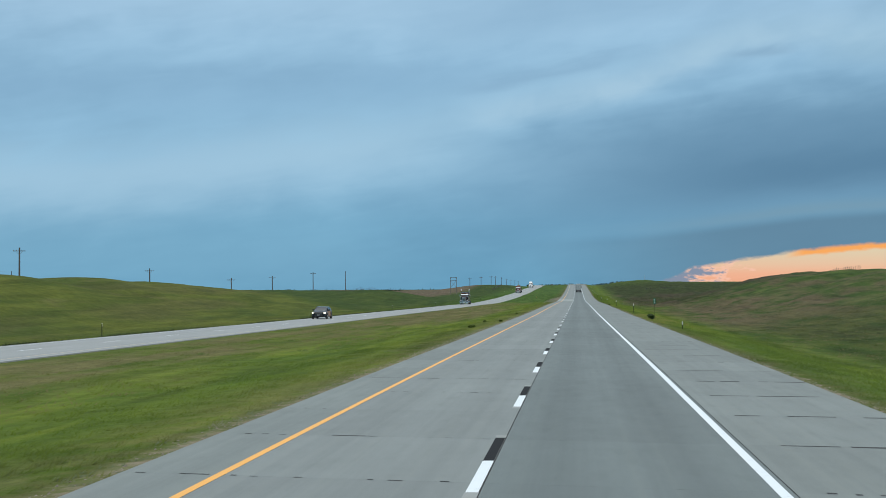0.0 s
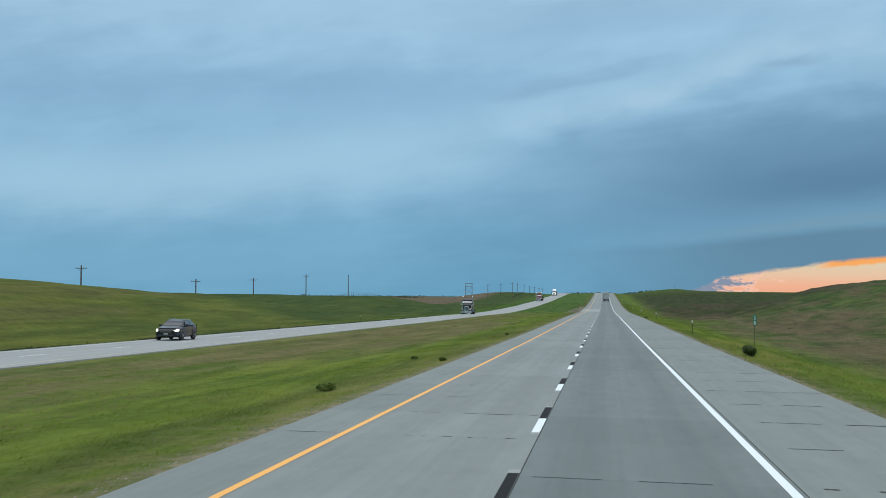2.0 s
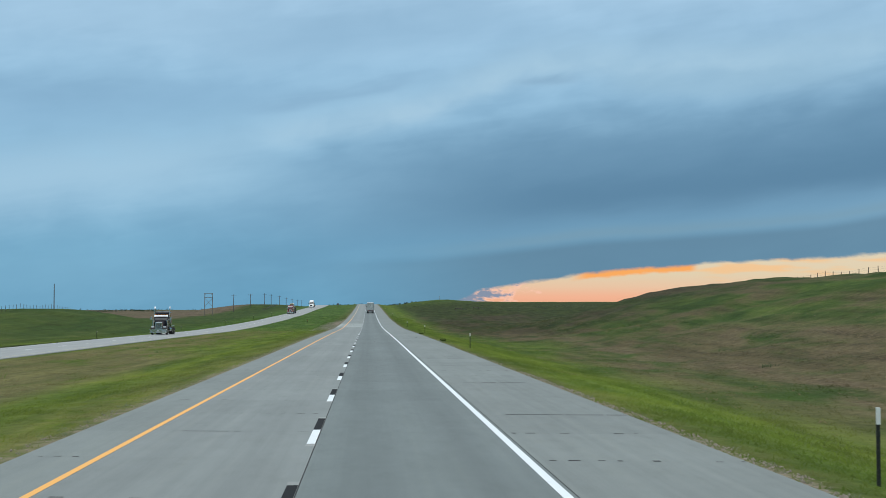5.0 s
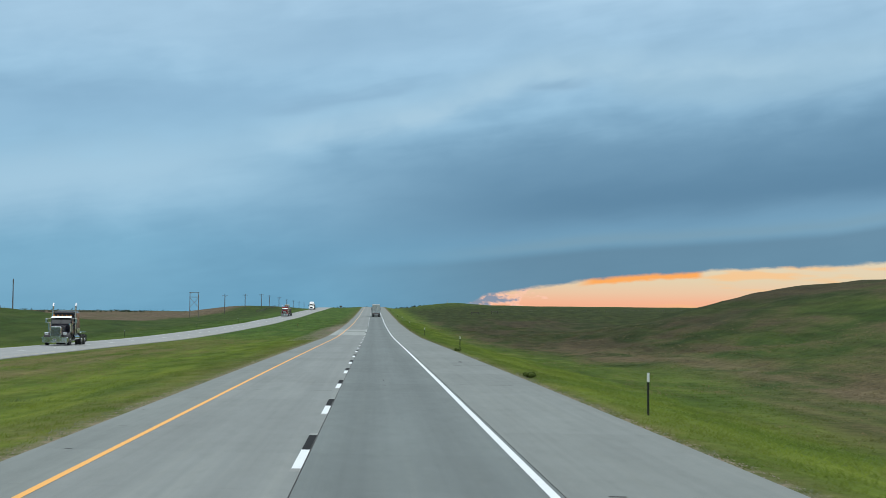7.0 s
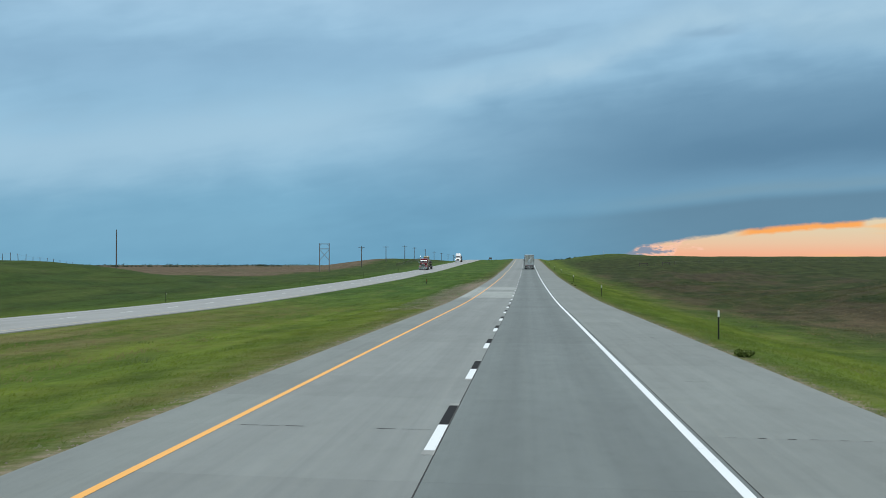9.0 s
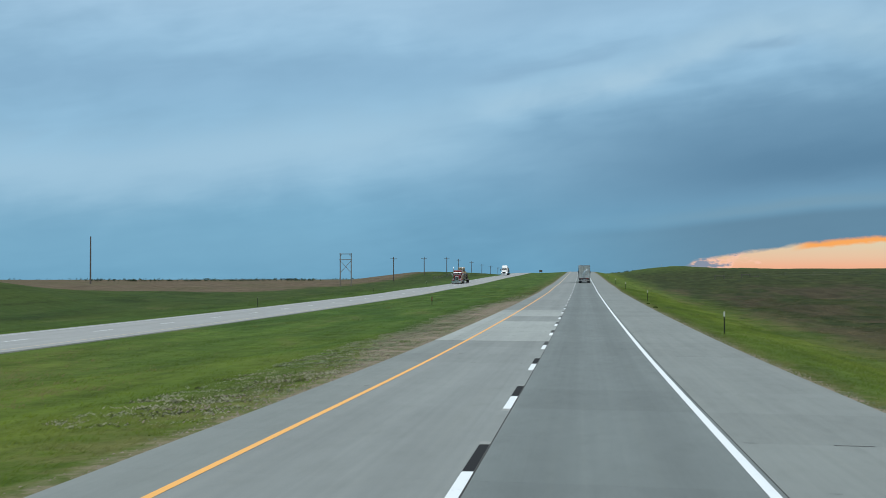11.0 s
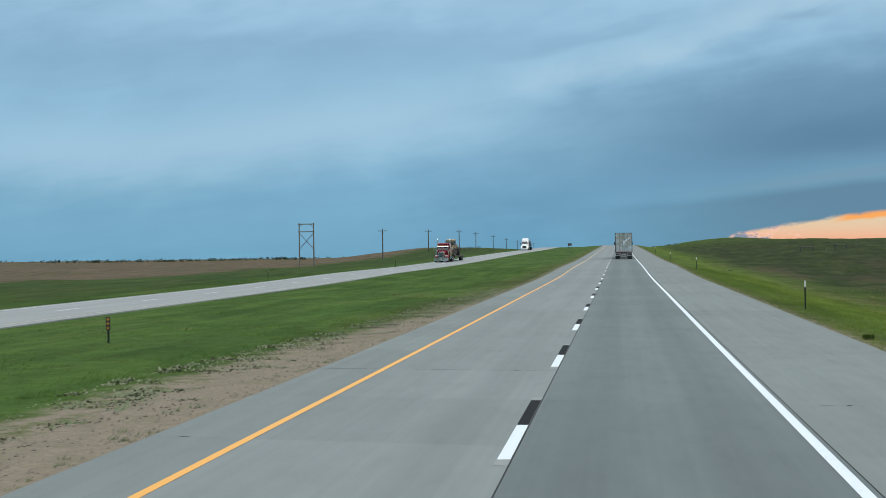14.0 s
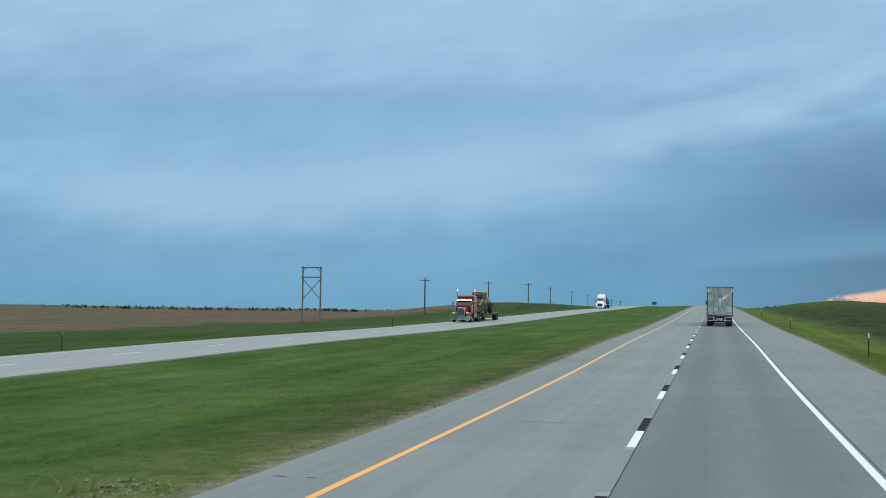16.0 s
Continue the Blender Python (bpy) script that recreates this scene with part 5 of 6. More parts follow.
def estate_car(s):
    """Dark grey estate SUV, nose at y = 0."""
    o = thing("suv", "dark grey sport utility car with lit headlights on the opposite road", "car", on_other_road(s) @ Matrix.Scale(0.95, 4))
    body = [(0.02, rsec(0.70, 0.30, 0.72, 0.66, 0.12)), (-0.12, rsec(0.84, 0.24, 0.84, 0.78, 0.14)), (-0.5, rsec(0.91, 0.22, 0.94, 0.84, 0.14)), (-1.25, rsec(0.93, 0.22, 1.04, 0.86, 0.12)),
            (-2.3, rsec(0.94, 0.22, 1.06, 0.88, 0.10)), (-3.9, rsec(0.94, 0.24, 1.08, 0.88, 0.10)), (-4.5, rsec(0.90, 0.30, 1.06, 0.84, 0.12)), (-4.68, rsec(0.82, 0.36, 0.98, 0.78, 0.12))]
    part("body", loft(body), M_GREYPAINT, o)
    part("greenhouse", loft([(-1.2, rsec(0.80, 0.98, 1.06, 0.76, 0.03)), (-1.95, rsec(0.86, 0.98, 1.44, 0.66, 0.08)), (-2.6, rsec(0.87, 0.98, 1.51, 0.66, 0.1)), (-3.9, rsec(0.86, 0.98, 1.47, 0.64, 0.1)), (-4.5, rsec(0.80, 0.98, 1.18, 0.70, 0.06))]), M_GREYPAINT, o)
    part("windscreen", quad([(-0.72, -1.26, 1.085), (0.72, -1.26, 1.085), (0.60, -1.93, 1.41), (-0.60, -1.93, 1.41)], 0.012), M_GLASS, o)
    part("bonnet", loft([(-0.22, rsec(0.68, 0.86, 0.91, 0.62, 0.02)), (-1.2, rsec(0.76, 1.0, 1.065, 0.70, 0.02))]), M_GREYPAINT, o)
    gr = part("grille", box(bmesh.new(), -0.42, 0.42, -0.03, 0.035, 0.52, 0.70, 0.02), M_TRIM, o)
    part("chrome_bar", box(bmesh.new(), -0.40, 0.40, 0.035, 0.05, 0.60, 0.635), M_CHROME, gr)
    part("lower_grille", box(bmesh.new(), -0.55, 0.55, -0.05, 0.03, 0.30, 0.43, 0.02), M_TRIM, o)
    pl = part("plate", box(bmesh.new(), -0.16, 0.16, 0.035, 0.045, 0.44, 0.52), M_PLATE, o)
    part("plate_bar", box(bmesh.new(), -0.12, 0.12, 0.045, 0.049, 0.46, 0.50), M_BAR, pl)
    for sg in (-1, 1):
        part("headlight", loft([(-0.02, rsec(0.13, 0.62, 0.76, None, 0.04, sg * 0.62)), (-0.35, rsec(0.10, 0.66, 0.84, None, 0.04, sg * 0.79))]), M_HEAD, o, "lit headlamp")
        part("side_window", quad([(sg * 0.885, -1.75, 1.10), (sg * 0.895, -2.75, 1.10), (sg * 0.735, -2.75, 1.42), (sg * 0.735, -2.1, 1.40)][::-sg], 0.012), M_GLASS, o)
        part("side_window", quad([(sg * 0.895, -2.85, 1.10), (sg * 0.885, -3.85, 1.12), (sg * 0.725, -3.8, 1.39), (sg * 0.735, -2.85, 1.42)][::-sg], 0.012), M_GLASS, o)
        mirror(o, sg * 1.02, -1.75, 1.10, 0.15, 0.2, M_GREYPAINT, 0.12)
        part("roof_rail", box(bmesh.new(), sg * 0.60 - 0.02, sg * 0.60 + 0.02, -3.9, -2.2, 1.505, 1.55, 0.01), M_CHROME, o)
        for y in (-0.92, -3.72):
            part("wheel_arch", tube(bmesh.new(), (sg * 0.80, y, 0.38), (sg * 0.945, y, 0.38), 0.40, 0.40, 20), M_TRIM, o)
            wheel(o, sg * 0.86, y, 0.35, 0.23, M_STEEL, sg)
    return o


estate_car(153.5)


# ---------- roadside signs and markers ----------
def mile_marker(x, s):
    z = float(ground_z(x, s))
    o = thing("mile_marker", "narrow green mile marker sign with white numerals on a steel post", "sign", pose(x, s, z))
    part("post", box(bmesh.new(), -0.010, 0.010, -0.01, 0.02, -0.4, 2.1, 0.004), M_POST, o)
    panel = part("panel", box(bmesh.new(), -0.10, 0.10, -0.018, -0.0105, 1.60, 2.12, 0.003), M_SIGN, o, "green reflective panel")
    for text, zz, size in (("5", 1.89, 0.25), ("8", 1.64, 0.25)):
        cu = bpy.data.curves.new("numeral", "FONT")
        cu.body, cu.size, cu.extrude, cu.align_x = text, size, 0.002, "CENTER"
        tmp = new("numeral", cu)
        me = bpy.data.meshes.new_from_object(tmp)
        bpy.data.objects.remove(tmp)
        me.materials.clear()
        me.materials.append(M_SIGN_W)
        n = new("numeral", me)
        n.parent = panel
        n.matrix_basis = pose(0, -0.021, zz, 90, 0, 0)
    return o


mile_marker(8.97, 134.0)


def object_marker(x, s):
    z = float(ground_z(x, s))
    o = thing("object_marker", "black marker post with three round amber reflectors in the median grass", "road post", pose(x, s, z + 0.04))
    part("post", box(bmesh.new(), -0.03, 0.03, -0.01, 0.03, -0.4, 0.70, 0.004), M_POST, o)
    p = part("plate", box(bmesh.new(), -0.07, 0.07, -0.022, -0.0105, 0.36, 0.76, 0.004), M_TRIM, o)
    for zz in (0.43, 0.56, 0.69):
        part("reflector", tube(bmesh.new(), (0, -0.034, zz), (0, -0.022, zz), 0.043, 0.046, 14), M_AMBER, p, "round amber reflector")
    return o


object_marker(-13.8, 490.0)


def sign_back(x, s):
    z = float(ground_z(x, s))
    o = thing("median_sign", "dark back of a small two-post sign standing in the median", "sign", pose(x, s, z))
    for sg in (-1, 1):
        part("post", box(bmesh.new(), sg * 0.45 - 0.05, sg * 0.45 + 0.05, -0.05, 0.05, -0.4, 2.1), M_WOOD, o)
    part("panel", box(bmesh.new(), -0.65, 0.65, -0.07, -0.052, 1.15, 2.0, 0.01), M_WOOD, o)
    return o


sign_back(-15.7, 906.0)


def scrap(x, s):
    o = thing("tyre_scrap", "curled black scrap of tyre tread lying on the shoulder", "debris", pose(x, s, float(road_z(s)), 0, 0, 25))
    arc = [(0.085 * math.cos(a), 0.06 * math.sin(a)) for a in np.linspace(0.15, 2.9, 9)]
    inner = [(0.07 * math.cos(a), 0.045 * math.sin(a)) for a in np.linspace(0.15, 2.9, 9)]
    part("tread", slab_of([(a, b - 0.02) for a, b in arc + inner[::-1]], -0.09, 0.09, "y"), M_TYRE, o)


scrap(6.1, 300.8)


# ---------- fences ----------
def fence(name, label, pts, gap, h, wires=3, thick=0.06):
    a, b = Vector(pts[0]), Vector(pts[1])
    n = int((b - a).length / gap)
    rng = random.Random(n)
    o = thing(name, label, "fence", pose(a.x, a.y, 0))
    tops = []
    me = None
    for i in range(n + 1):
        p = a.lerp(b, i / n)
        z = float(ground_z(p.x, p.y))
        tops.append(Vector((p.x - a.x, p.y - a.y, z)))
        if me is None:
            bm = tube(bmesh.new(), (0, 0, -0.4), (0, 0, h), thick, thick * 0.85, 8)
            post = part("post", bm, M_FENCE, o)
            me = post.data
        else:
            post = new("post", me)
            post.parent = o
        post.matrix_basis = pose(tops[-1].x, tops[-1].y, z, rng.uniform(-4, 4), rng.uniform(-4, 4), 0) @ Matrix.Diagonal((1, 1, rng.uniform(0.9, 1.12), 1))
    for k in range(wires):
        bm = bmesh.new()
        hh = h * (0.35 + 0.55 * k / max(1, wires - 1))
        for p, q in zip(tops, tops[1:]):
            tube(bm, p + Vector((0, 0, hh)), q + Vector((0, 0, hh)), 0.006, 0.006, 3)
        part("wire", bm, M_WIRE, o)
    return o


fence("ridge_fence", "weathered wooden post and wire fence along the grassy ridge", [(71.0, 377.0), (63.5, 300.0)], 4.3, 1.05, 3, 0.06)
fence("pasture_fence", "wooden post and wire fence on the grassy knoll by the road", [(-72.0, 425.0), (-74.0, 506.0)], 3.1, 1.05, 2, 0.045)
fence("hill_fence", "wooden post and wire fence on the green hill", [(-74.0, 90.0), (-76.0, 175.0)], 4.0, 1.2)
fence("field_fence", "thin post and wire fence along the pasture", [(52.0, 750.0), (150.0, 790.0)], 9.0, 1.1, 2)
fence("far_fence", "post and wire fence on the bank beyond the opposite road", [(-52.0, 830.0), (-56.0, 1000.0)], 5.0, 1.2)


def gate_brace(x, s, w):
    z = float(ground_z(x, s))
    o = thing("fence_brace", "heavy wooden H-brace at the corner of the pasture fence", "fence", pose(x, s, z, 0, 0, 8))
    for k in (-w / 2, w / 2):
        part("post", tube(bmesh.new(), (k, 0, -0.5), (k, 0, 1.2), 0.13, 0.12, 10), M_FENCE, o)
    part("rail", tube(bmesh.new(), (-w / 2, -0.12, 0.95), (w / 2 + 0.3, -0.12, 0.9), 0.09, 0.08, 8), M_FENCE, o)
    part("lower_rail", tube(bmesh.new(), (w / 2, -0.1, 0.35), (w / 2 + 2.6, -0.1, 0.40), 0.05, 0.05, 8), M_FENCE, o)
    part("end_post", tube(bmesh.new(), (w / 2 + 2.6, 0, -0.4), (w / 2 + 2.6, 0, 0.9), 0.08, 0.07, 10), M_FENCE, o)
    return o


gate_brace(40.5, 740.0, 2.6)
gate_brace(49.0, 749.0, 2.4)


# ---------- bushes, trees ----------
def leaf_cloud(centres, radii, count, size, seed, flat=0.8):
    """Leaves scattered through overlapping lumps: arrays of vertices and faces."""
    rng = np.random.RandomState(seed)
    c, r = np.array(centres, float), np.array(radii, float)
    pick = rng.choice(len(c), count, p=(r ** 2) / (r ** 2).sum())
    d = rng.normal(size=(count, 3))
    d /= np.linalg.norm(d, axis=1)[:, None]
    p = c[pick] + d * (r[pick] * rng.uniform(0.45, 1.08, count) ** 0.6)[:, None] * np.array([1, 1, flat])
    a = rng.normal(size=(count, 3))
    a /= np.linalg.norm(a, axis=1)[:, None]
    b = np.cross(a, d)
    b /= np.linalg.norm(b, axis=1)[:, None] + 1e-6
    sz = size * rng.uniform(0.6, 1.4, count)[:, None]
    v = np.stack([p - a * sz, p + b * sz * 0.45, p + a * sz, p - b * sz * 0.45], 1).reshape(-1, 3)
    f = np.arange(count * 4).reshape(-1, 4)
    return v.tolist(), f.tolist()


def bush(x, s, w, h, seed, label=None):
    rng = random.Random(seed)
    label = label or ("rounded dark green bush in the roadside grass" if h > 0.5 else "low green weedy tuft in the roadside grass")
    o = thing("bush", label, "bush", pose(x, s, float(ground_z(x, s))), "roadside bushes")
    lumps = [(rng.uniform(-0.35, 0.35) * w, rng.uniform(-0.35, 0.35) * w, h * rng.uniform(0.35, 0.62)) for _ in range(6)]
    rad = [w * rng.uniform(0.22, 0.34) for _ in lumps]
    bm = bmesh.new()
    for lx, ly, lz in lumps:
        tube(bm, (lx * 0.2, ly * 0.2, -0.1), (lx, ly, lz), 0.02, 0.008, 5)
    part("stems", bm, M_WOOD, o)
    v, f = leaf_cloud(lumps, rad, 1300, 0.06, seed, h / w)
    k = new("foliage", raw_mesh("foliage", v, f, M_BUSH if h > 0.5 else M_TALL))
    k.parent = o
    return o


for i, (x, s, w, h) in enumerate(((8.65, 132.2, 0.85, 0.66), (-6.9, 103.0, 0.5, 0.26), (-5.7, 121.8, 0.22, 0.13), (-7.4, 125.0, 0.30, 0.13), (-6.5, 171.3, 0.32, 0.14),
                                  (7.9, 331.6, 0.55, 0.24), (8.0, 284.0, 0.5, 0.28), (8.05, 475.6, 0.28, 0.13), (8.05, 489.4, 0.25, 0.12))):
    bush(x, s, w, h, 40 + i)


def far_row(name, label, pts, n, height, seed):
    """A far shelterbelt: one body of small trees."""
    rng = np.random.RandomState(seed)
    V, F = [], []
    for i in range(n):
        u = rng.uniform(0, 1)
        if rng.uniform() < 0.18:
            continue
        x, s = np.array(pts[0]) * (1 - u) + np.array(pts[1]) * u + rng.normal(0, 3, 2)
        z, h = float(ground_z(x, s)), height * rng.uniform(0.5, 1.25)
        lumps = [(x + rng.normal(0, 0.25) * h, s + rng.normal(0, 0.3) * h, z + h * k) for k in (0.28, 0.5, 0.72, 0.88)]
        v, f = leaf_cloud(lumps, [h * 0.34, h * 0.34, h * 0.26, h * 0.15], 60, h * 0.16, int(rng.randint(1 << 30)))
        t0 = len(V)
        V += v
        F += [[q + t0 for q in face] for face in f]
    ob = new(name, raw_mesh(name, V, F, M_TREE))
    return tagged(ob, label, "woods", kind="stuff")


far_row("shelterbelt", "thin dark line of far trees on the prairie horizon", [(-560, 1480), (-150, 1540)], 130, 1.4, 3)
far_row("field_trees", "dense dark row of small trees at the edge of the bare field", [(-245, 985), (-130, 1010)], 210, 1.15, 9)
far_row("horizon_trees", "low dark trees where the road meets the sky", [(-60, 1600), (70, 1640)], 110, 2.6, 5)


def mast(x, s, h):
    z = float(ground_z(x, s))
    o = thing("radio_mast", "thin grey lattice radio mast on the far horizon", "mast", pose(x, s, z))
    bm = bmesh.new()
    for k in range(3):
        a = 2.094 * k
        tube(bm, (0.9 * math.cos(a), 0.9 * math.sin(a), -0.5), (0.25 * math.cos(a), 0.25 * math.sin(a), h), 0.12, 0.09, 5)
    part("legs", bm, M_STEEL, o)
    bm = bmesh.new()
    for j in range(int(h / 1.6)):
        z0, z1 = j * 1.6, (j + 1) * 1.6
        for k in range(3):
            a, b = 2.094 * k, 2.094 * (k + 1)
            r0, r1 = 0.9 - 0.65 * z0 / h, 0.9 - 0.65 * z1 / h
            tube(bm, (r0 * math.cos(a), r0 * math.sin(a), z0), (r1 * math.cos(b), r1 * math.sin(b), z1), 0.05, 0.05, 4)
    part("lattice", bm, M_STEEL, o)


mast(122, 2400, 17.0)


# ---------- grass, weeds, stones ----------
def blades(name, label, x0, x1, s0, s1, count, h0, h1, wid, mat, seed, per=5, keep=None, spread=0.22, lay=(2.2, 4.5), turn=0.55):
    """Tufts of bent blades, one body of grass."""
    rng = np.random.RandomState(seed)
    x, s = rng.uniform(x0, x1, count), rng.uniform(s0, s1, count)
    if keep is not None:
        ok = keep(x, s, rng)
        x, s = x[ok], s[ok]
    n = len(x)
    z = ground_z(x, s)
    size = rng.uniform(0.7, 1.3, n) * (0.75 + 0.5 * (waves(x, s, seed, 9.0) * 0.5 + 0.5))
    px = np.repeat(x, per) + rng.normal(0, spread, n * per)
    py = np.repeat(s, per) + rng.normal(0, spread, n * per)
    pz = np.repeat(z, per) - 0.03
    h = rng.uniform(h0, h1, n * per) * np.repeat(size, per)
    lean = rng.uniform(*lay, n * per) * h
    b = 1.35 + rng.normal(0, turn, n * per)                 # the wind lays the grass along the road
    a = b - 1.571
    w = wid * rng.uniform(0.6, 1.4, n * per)
    ux, uy = np.cos(a) * w, np.sin(a) * w
    lx, ly = np.cos(b) * lean, np.sin(b) * lean
    v = np.stack([np.stack([px - ux, py - uy, pz], 1), np.stack([px + ux, py + uy, pz], 1),
                  np.stack([px + ux * 0.7 + lx * 0.35, py + uy * 0.7 + ly * 0.35, pz + h * 0.6], 1), np.stack([px - ux * 0.7 + lx * 0.35, py - uy * 0.7 + ly * 0.35, pz + h * 0.6], 1),
                  np.stack([px + lx, py + ly, pz + h], 1)], 1).reshape(-1, 3)
    k = np.arange(n * per)[:, None] * 5
    me = bpy.data.meshes.new(name)
    nv, nf = len(v), n * per
    me.vertices.add(nv)
    me.vertices.foreach_set("co", v.astype(np.float32).ravel())
    loops = np.concatenate([k + np.array([[0, 1, 2, 3]]), k + np.array([[3, 2, 4]])], 1).ravel()
    me.loops.add(len(loops))
    me.loops.foreach_set("vertex_index", loops.astype(np.int32))
    me.polygons.add(nf * 2)
    starts = np.stack([np.arange(nf) * 7, np.arange(nf) * 7 + 4], 1).ravel()
    me.polygons.foreach_set("loop_start", starts.astype(np.int32))
    me.update(calc_edges=True)
    me.validate()
    me.materials.append(mat)
    return tagged(new(name, me), label, "grass", kind="stuff")


def patchy(seed, size, cut):
    return lambda x, s, rng: waves(x, s, seed, size) + rng.normal(0, 0.35, len(x)) > cut


blades("verge_grass", "short green grass of the median beside the shoulder", -9.5, -5.35, 4, 600, 34000, 0.03, 0.08, 0.015, M_GRASS, 1,
       keep=lambda x, s, rng: (x < -5.6 - 2.8 * ease((s - 385) / 40) * ease((522 - s) / 54) + rng.normal(0, 0.25, len(x))))
blades("median_grass", "green grass of the median", -22.0, -9.5, 10, 620, 38000, 0.03, 0.08, 0.020, M_GRASS, 2, per=4)
blades("median_dry_grass", "dry tan grass in the median swale", -21.8, -12.0, 20, 420, 9000, 0.05, 0.12, 0.018, M_DRY, 3, per=4, keep=patchy(21, 30.0, 0.0))
blades("roadside_grass", "green grass on the slope beside the wide outer shoulder", 7.55, 15.0, 8, 600, 42000, 0.03, 0.09, 0.018, M_GRASS, 4)
blades("bank_grass", "taller green grass on the bank above the ditch", 14.0, 36.0, 30, 560, 30000, 0.03, 0.09, 0.034, M_GRASS, 5, per=4)
blades("bank_dry_grass", "dry brown grass on the bank above the ditch", 15.0, 40.0, 30, 560, 9000, 0.04, 0.11, 0.030, M_DRY, 6, per=4, keep=patchy(23, 26.0, 0.05))
blades("far_verge_grass", "green grass beside the opposite road", -46.0, -31.3, 20, 640, 20000, 0.05, 0.14, 0.018, M_GRASS, 7, per=4)
blades("far_edge_weeds", "dark unmown weeds along the far edge of the opposite road", OTHER_FAR - 0.75, OTHER_FAR - 0.1, 10, 330, 4200, 0.08, 0.20, 0.03, M_SEDGE, 19, per=6, lay=(0.4, 1.2), spread=0.10, turn=3.0, keep=patchy(45, 12.0, -0.35))
blades("gravel_weeds", "grey-green weeds in the bare gravel beside the shoulder", -9.0, -5.5, 380, 535, 11000, 0.02, 0.07, 0.026, M_WEED, 8, per=20, lay=(0.8, 2.4), spread=0.13, turn=3.0,
       keep=lambda x, s, rng: (x > -8.9 + 2.4 * ease((s - 470) / 50)) & (waves(x, s, 31, 1.3) + rng.normal(0, 0.35, len(x)) > 0.12 + (0.25 + 1.0 * ease((s - 445) / 15)) * ease((x + 7.2 - 1.5 * ease((s - 470) / 30)) / 0.9)))
blades("median_tall_weeds", "dark tufts of taller weeds in the median", -20.0, -6.2, 8, 600, 45, 0.10, 0.22, 0.018, M_TALL, 15, per=26, lay=(0.7, 1.9), spread=0.20)
blades("ditch_weeds", "yellow-green flowering weeds in the grass beside the outer shoulder", 7.9, 11.5, 112, 165, 90, 0.06, 0.20, 0.020, M_FLOWER, 18, per=30, spread=0.25, lay=(0.5, 1.5))
blades("bank_tall_weeds", "dark tufts of sedge on the bank above the ditch", 9.0, 38.0, 20, 640, 40, 0.10, 0.26, 0.022, M_SEDGE, 16, per=26, lay=(0.7, 1.9), spread=0.28, keep=patchy(41, 22.0, -0.1))
blades("hill_tufts", "dark tufts on the hill beyond the opposite road", -74.0, -34.0, 20, 330, 50, 0.12, 0.26, 0.04, M_TALL, 17, per=18, lay=(0.7, 1.9), spread=0.4, keep=patchy(43, 25.0, 0.1))
blades("edge_weeds", "thin weeds along the pavement edge", -5.75, -5.15, 8, 600, 2600, 0.03, 0.08, 0.014, M_EDGE, 9, per=7, lay=(1.0, 2.8), spread=0.06, keep=patchy(33, 4.0, 0.1))
blades("outer_edge_weeds", "thin weeds along the outer shoulder edge", 7.47, 7.95, 8, 600, 3000, 0.03, 0.09, 0.014, M_EDGE, 10, per=7, lay=(1.0, 2.8), spread=0.06, keep=patchy(35, 4.0, 0.0))


def pebbles(name, label, x0, x1, s0, s1, count, r0, r1, seed):
    rng = np.random.RandomState(seed)
    t = np.array([(1, 0, 0), (-0.5, 0.87, 0), (-0.5, -0.87, 0), (0.1, 0.1, 0.8), (0, 0, -0.6)])
    tri = np.array([(0, 1, 3), (1, 2, 3), (2, 0, 3), (1, 0, 4), (2, 1, 4), (0, 2, 4)])
    x, s = rng.uniform(x0, x1, count), rng.uniform(s0, s1, count)
    c = np.stack([x, s, ground_z(x, s)], 1)
    r = rng.uniform(r0, r1, count)
    v = (c[:, None, :] + (t[None] * rng.uniform(0.6, 1.4, (count, 5, 3))) * r[:, None, None]).reshape(-1, 3)
    f = (tri[None] + 5 * np.arange(count)[:, None, None]).reshape(-1, 3)
    return tagged(new(name, raw_mesh(name, v.tolist(), f.tolist(), M_STONE)), label, "gravel", kind="stuff")


M_STONE = worn("gravel_stone", (0.27, 0.225, 0.175), 0.9, 0, 5.0, 0.3)
pebbles("verge_gravel", "loose brown gravel beside the median shoulder", -7.6, -5.05, 380, 535, 5200, 0.012, 0.045, 12)
pebbles("edge_gravel", "loose gravel along the median pavement edge", -5.6, -5.05, 5, 600, 4200, 0.01, 0.035, 13)
pebbles("pale_edge_gravel", "pale crumbled concrete and gravel beside the outer shoulder", 7.42, 8.0, 110, 220, 2600, 0.015, 0.05, 15)
pebbles("outer_edge_gravel", "loose gravel along the outer pavement edge", 7.45, 7.95, 5, 600, 4200, 0.01, 0.035, 14)

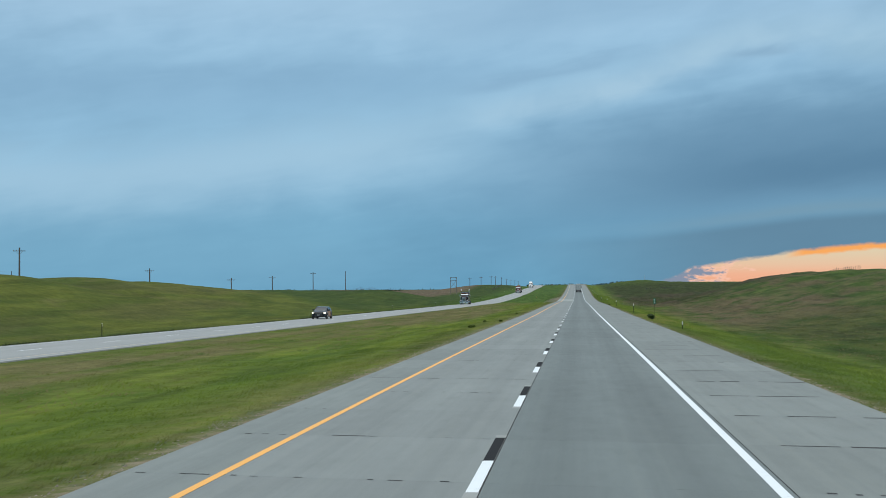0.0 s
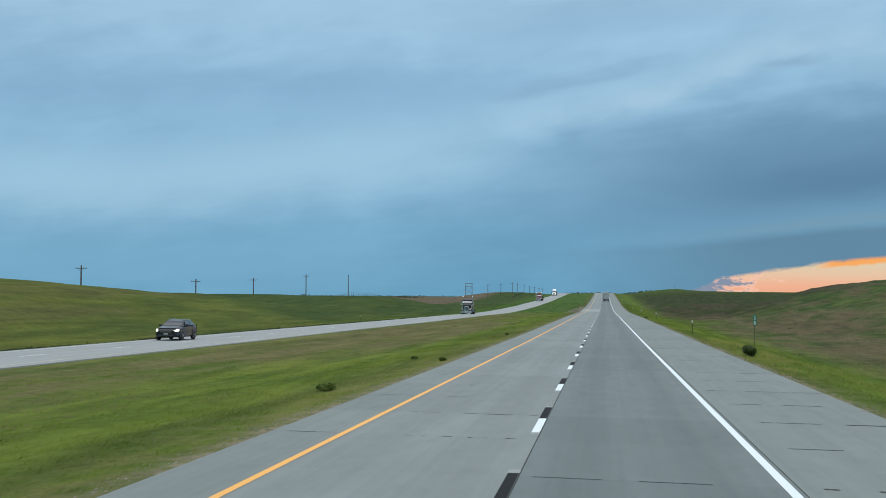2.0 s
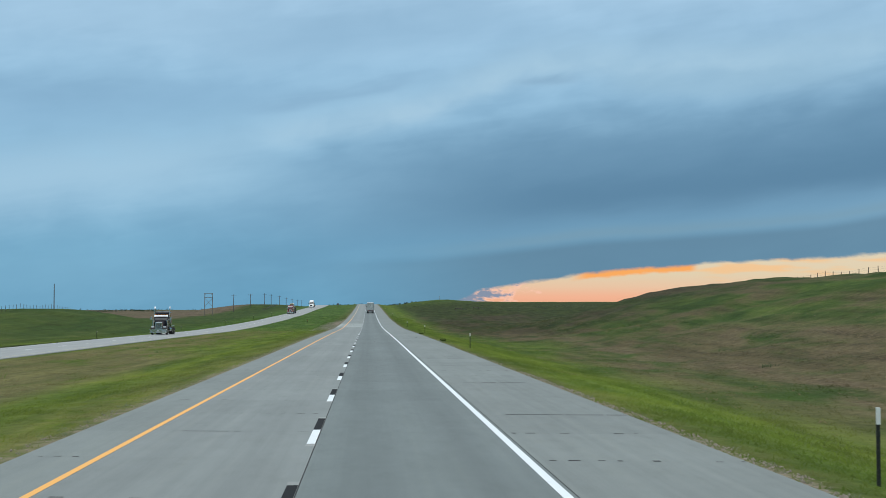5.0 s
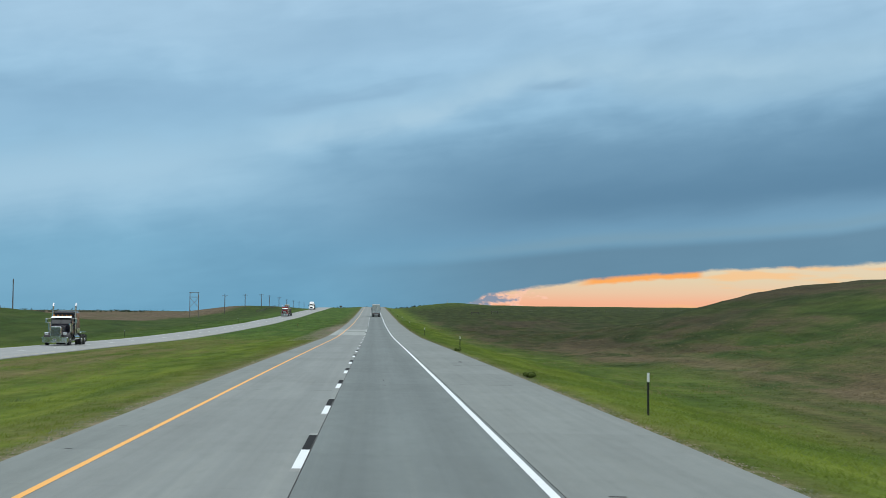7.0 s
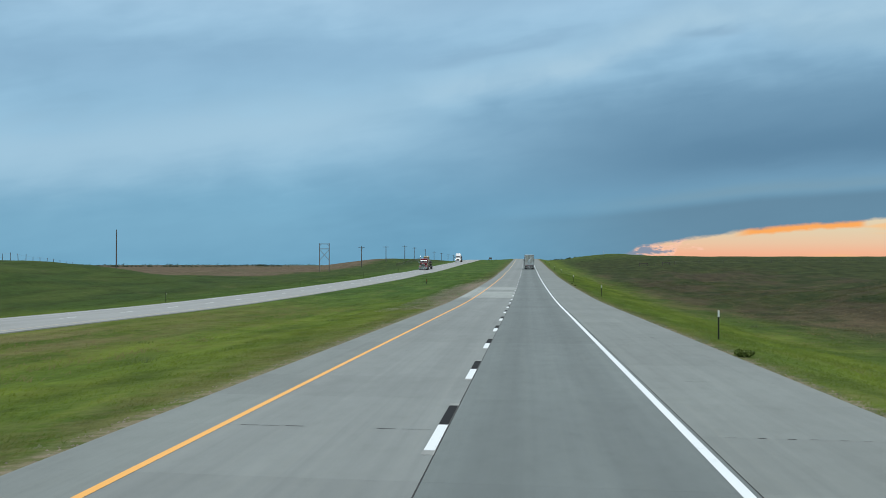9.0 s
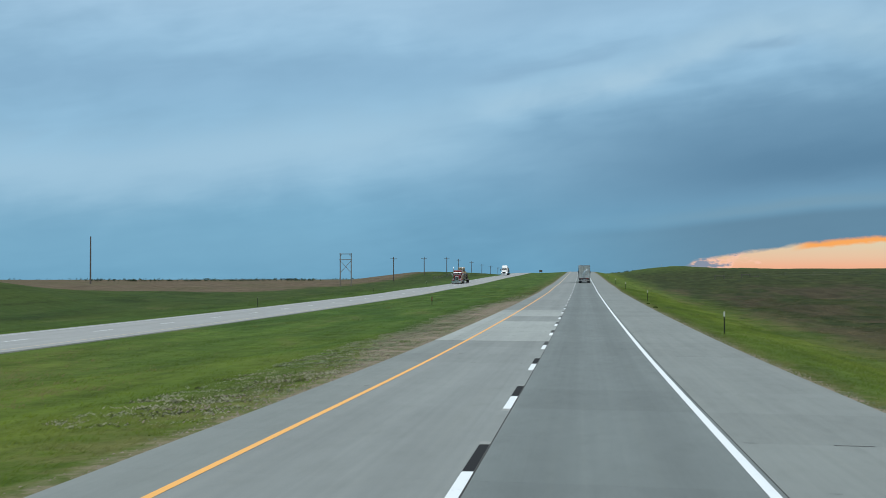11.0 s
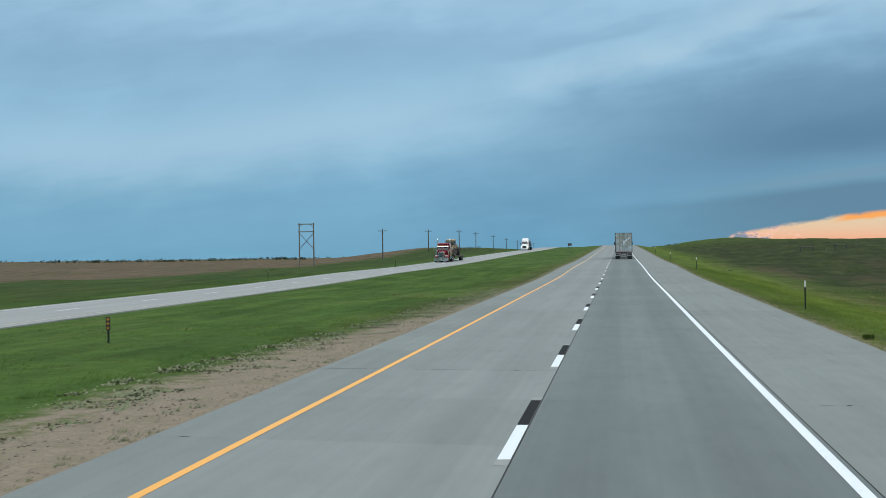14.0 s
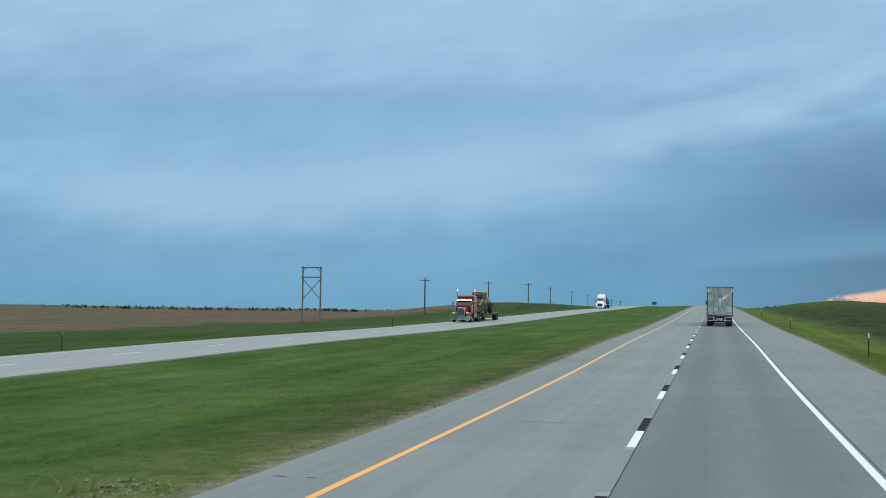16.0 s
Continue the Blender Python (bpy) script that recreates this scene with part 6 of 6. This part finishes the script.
# ---------- joint filler and concrete slabs ----------
def seams():
    """Tar left in the transverse joints: broken dark streaks."""
    rng = random.Random(77)
    V, F = [], []

    def strip(x0, x1, s, w):
        k = len(V)
        a, b = s - SKEW * x0, s - SKEW * x1
        za, zb = float(road_z(a)) + 0.004, float(road_z(b)) + 0.004
        V.extend([(x0, a - w / 2, za), (x1, b - w / 2 + rng.uniform(-0.004, 0.004), zb), (x1, b + w / 2, zb), (x0, a + w / 2, za)])
        F.append((k, k + 1, k + 2, k + 3))

    for i in (81, 83, 84, 86, 88, 89, 90):
        strip(-4.95, 0.05, SLAB_FROM + SLAB * i, 0.045 if i in (81, 89, 90) else 0.028)
    for i in range(SLAB_COUNT):
        s = SLAB_FROM + SLAB * i
        for x0, x1, chance in ((3.98, 7.35, 1.0 if s < 200 else 0.35), (-4.95, -3.7, 0.6 if s < 230 else 0.3), (-3.4, -0.15, 0.65 if s < 230 else 0.3), (0.2, 3.6, 0.06)):
            if rng.random() > chance:
                continue
            x = x0 + rng.uniform(0, 0.6)
            outer = x0 > 3 and s < 300
            dotted = rng.random() < (0.2 if outer else 0.5)
            while x < x1:
                ln = rng.choice((0.08, 0.12, 0.2)) if dotted else rng.choice((0.25, 0.5, 0.9, 1.4) if outer else (0.15, 0.3, 0.6, 1.0))
                wide = rng.choice((0.06, 0.09, 0.13)) if outer else rng.choice((0.025, 0.04, 0.06)) * (1.0 if s < 260 else 0.7)
                strip(x, min(x + ln, x1), s + rng.uniform(-0.03, 0.03), wide)
                x += ln + (rng.choice((0.2, 0.3, 0.5, 0.9)) if dotted else rng.choice((0.06, 0.15, 0.5, 0.9) if outer else (0.04, 0.1, 0.5, 1.2)))
    for x, s0, s1 in ((1.62, 277.7, 279.2), (1.64, 274.3, 275.0)):
        n = 5                                  # short wandering cracks along the lane
        for j in range(n):
            a, b = s0 + (s1 - s0) * j / n, s0 + (s1 - s0) * (j + 1) / n
            o0, z = x + rng.uniform(-0.02, 0.02), float(road_z(a)) + 0.003
            k = len(V)
            V.extend([(o0, a, z), (o0 + 0.022, a, z), (o0 + 0.022 + rng.uniform(-0.015, 0.015), b, z), (o0 + rng.uniform(-0.01, 0.01), b, z)])
            F.append((k, k + 1, k + 2, k + 3))
    ob = new("joint_tar", raw_mesh("joint_tar", V, F, M_JOINT))
    return tagged(ob, "broken dark tar streaks in the concrete joints", "road joint", kind="stuff")


def slab_mesh(name, w, length, mat, rumble=None):
    """A concrete slab with worn arrises; rumble: the x range of milled grooves."""
    bm = bmesh.new()
    if rumble is None:
        e, t = 0.006, 0.16
        prof = [(0, -t), (0, -e * 0.5), (e, 0), (w - e, 0), (w, -e * 0.5), (w, -t)]
        a = [bm.verts.new((x, 0, z)) for x, z in prof]
        b = [bm.verts.new((x, length, z)) for x, z in prof]
        for i in range(len(prof) - 1):
            bm.faces.new((a[i], a[i + 1], b[i + 1], b[i]))
        bm.faces.new(a[::-1])
        bm.faces.new(b)
    else:
        ys = [0.0]
        zs = [0.0]
        n = 15
        for i in range(n):
            c = (i + 0.5) * length / n
            ys += [c - 0.065, c - 0.035, c + 0.035, c + 0.065]
            zs += [0.0, -0.016, -0.016, 0.0]
        ys.append(length)
        zs.append(0.0)
        xs = [0.0, rumble[0], rumble[0] + 0.02, rumble[1] - 0.02, rumble[1], w]
        rows = [[bm.verts.new((x, y, z if 1 < j < 4 else 0.0)) for j, x in enumerate(xs)] for y, z in zip(ys, zs)]
        for r0, r1 in zip(rows, rows[1:]):
            for j in range(5):
                bm.faces.new((r0[j], r0[j + 1], r1[j + 1], r1[j]))
        e0 = [bm.verts.new((x, 0, -0.16)) for x in (0, w)]
        e1 = [bm.verts.new((x, length, -0.16)) for x in (0, w)]
        bm.faces.new([*rows[0][::-1], e0[0], e0[1]])
        bm.faces.new([r[-1] for r in rows] + [e1[1], e0[1]])
        bm.faces.new([r[0] for r in rows][::-1] + [e0[0], e1[0]])
    for v in bm.verts:
        v.co.y -= SKEW * v.co.x
    bmesh.ops.recalc_face_normals(bm, faces=bm.faces)
    me = bpy.data.meshes.new(name)
    bm.to_mesh(me)
    bm.free()
    me.materials.append(mat)
    return me


def lay_slabs():
    for key, (x0, x1, mat) in LANES.items():
        w, ln = x1 - x0 - 0.008, SLAB - 0.003
        plain, repair = slab_mesh("slab", w, ln, mat), slab_mesh("slab_repair", w, ln, M_PATCH)
        cut = slab_mesh("slab_rumble", w, ln, M_PATCH, (0.60, 1.18)) if key == "left_shoulder" else slab_mesh("slab_rumble", w, ln, mat, (0.5, 1.3))
        for i in range(SLAB_COUNT):
            s = SLAB_FROM + SLAB * i - SKEW * x0
            me = plain
            if 81 <= i < 91 and key.startswith("left") and not (key == "left_lane" and i in (86, 87)):
                me = cut if key == "left_shoulder" else repair
            z0, z1 = float(road_z(s)), float(road_z(s + SLAB))
            o = new("slab", me)
            o.parent = roads[key]
            o.matrix_basis = pose(x0 + 0.004, s + 0.0015, z0, math.degrees(math.atan2(z1 - z0, SLAB)), 0, 0)


seams()
lay_slabs()
tagged(ribbon("lane_joint", 0.080, 0.097, -200, 1250, M_JOINT, 0.003), "dark sealed joint between the two lanes", "road joint", kind="structure")
tagged(ribbon("shoulder_joint", 3.909, 3.924, -200, 1250, M_JOINT, 0.003), "dark sealed joint beside the white edge line", "road joint", kind="structure")
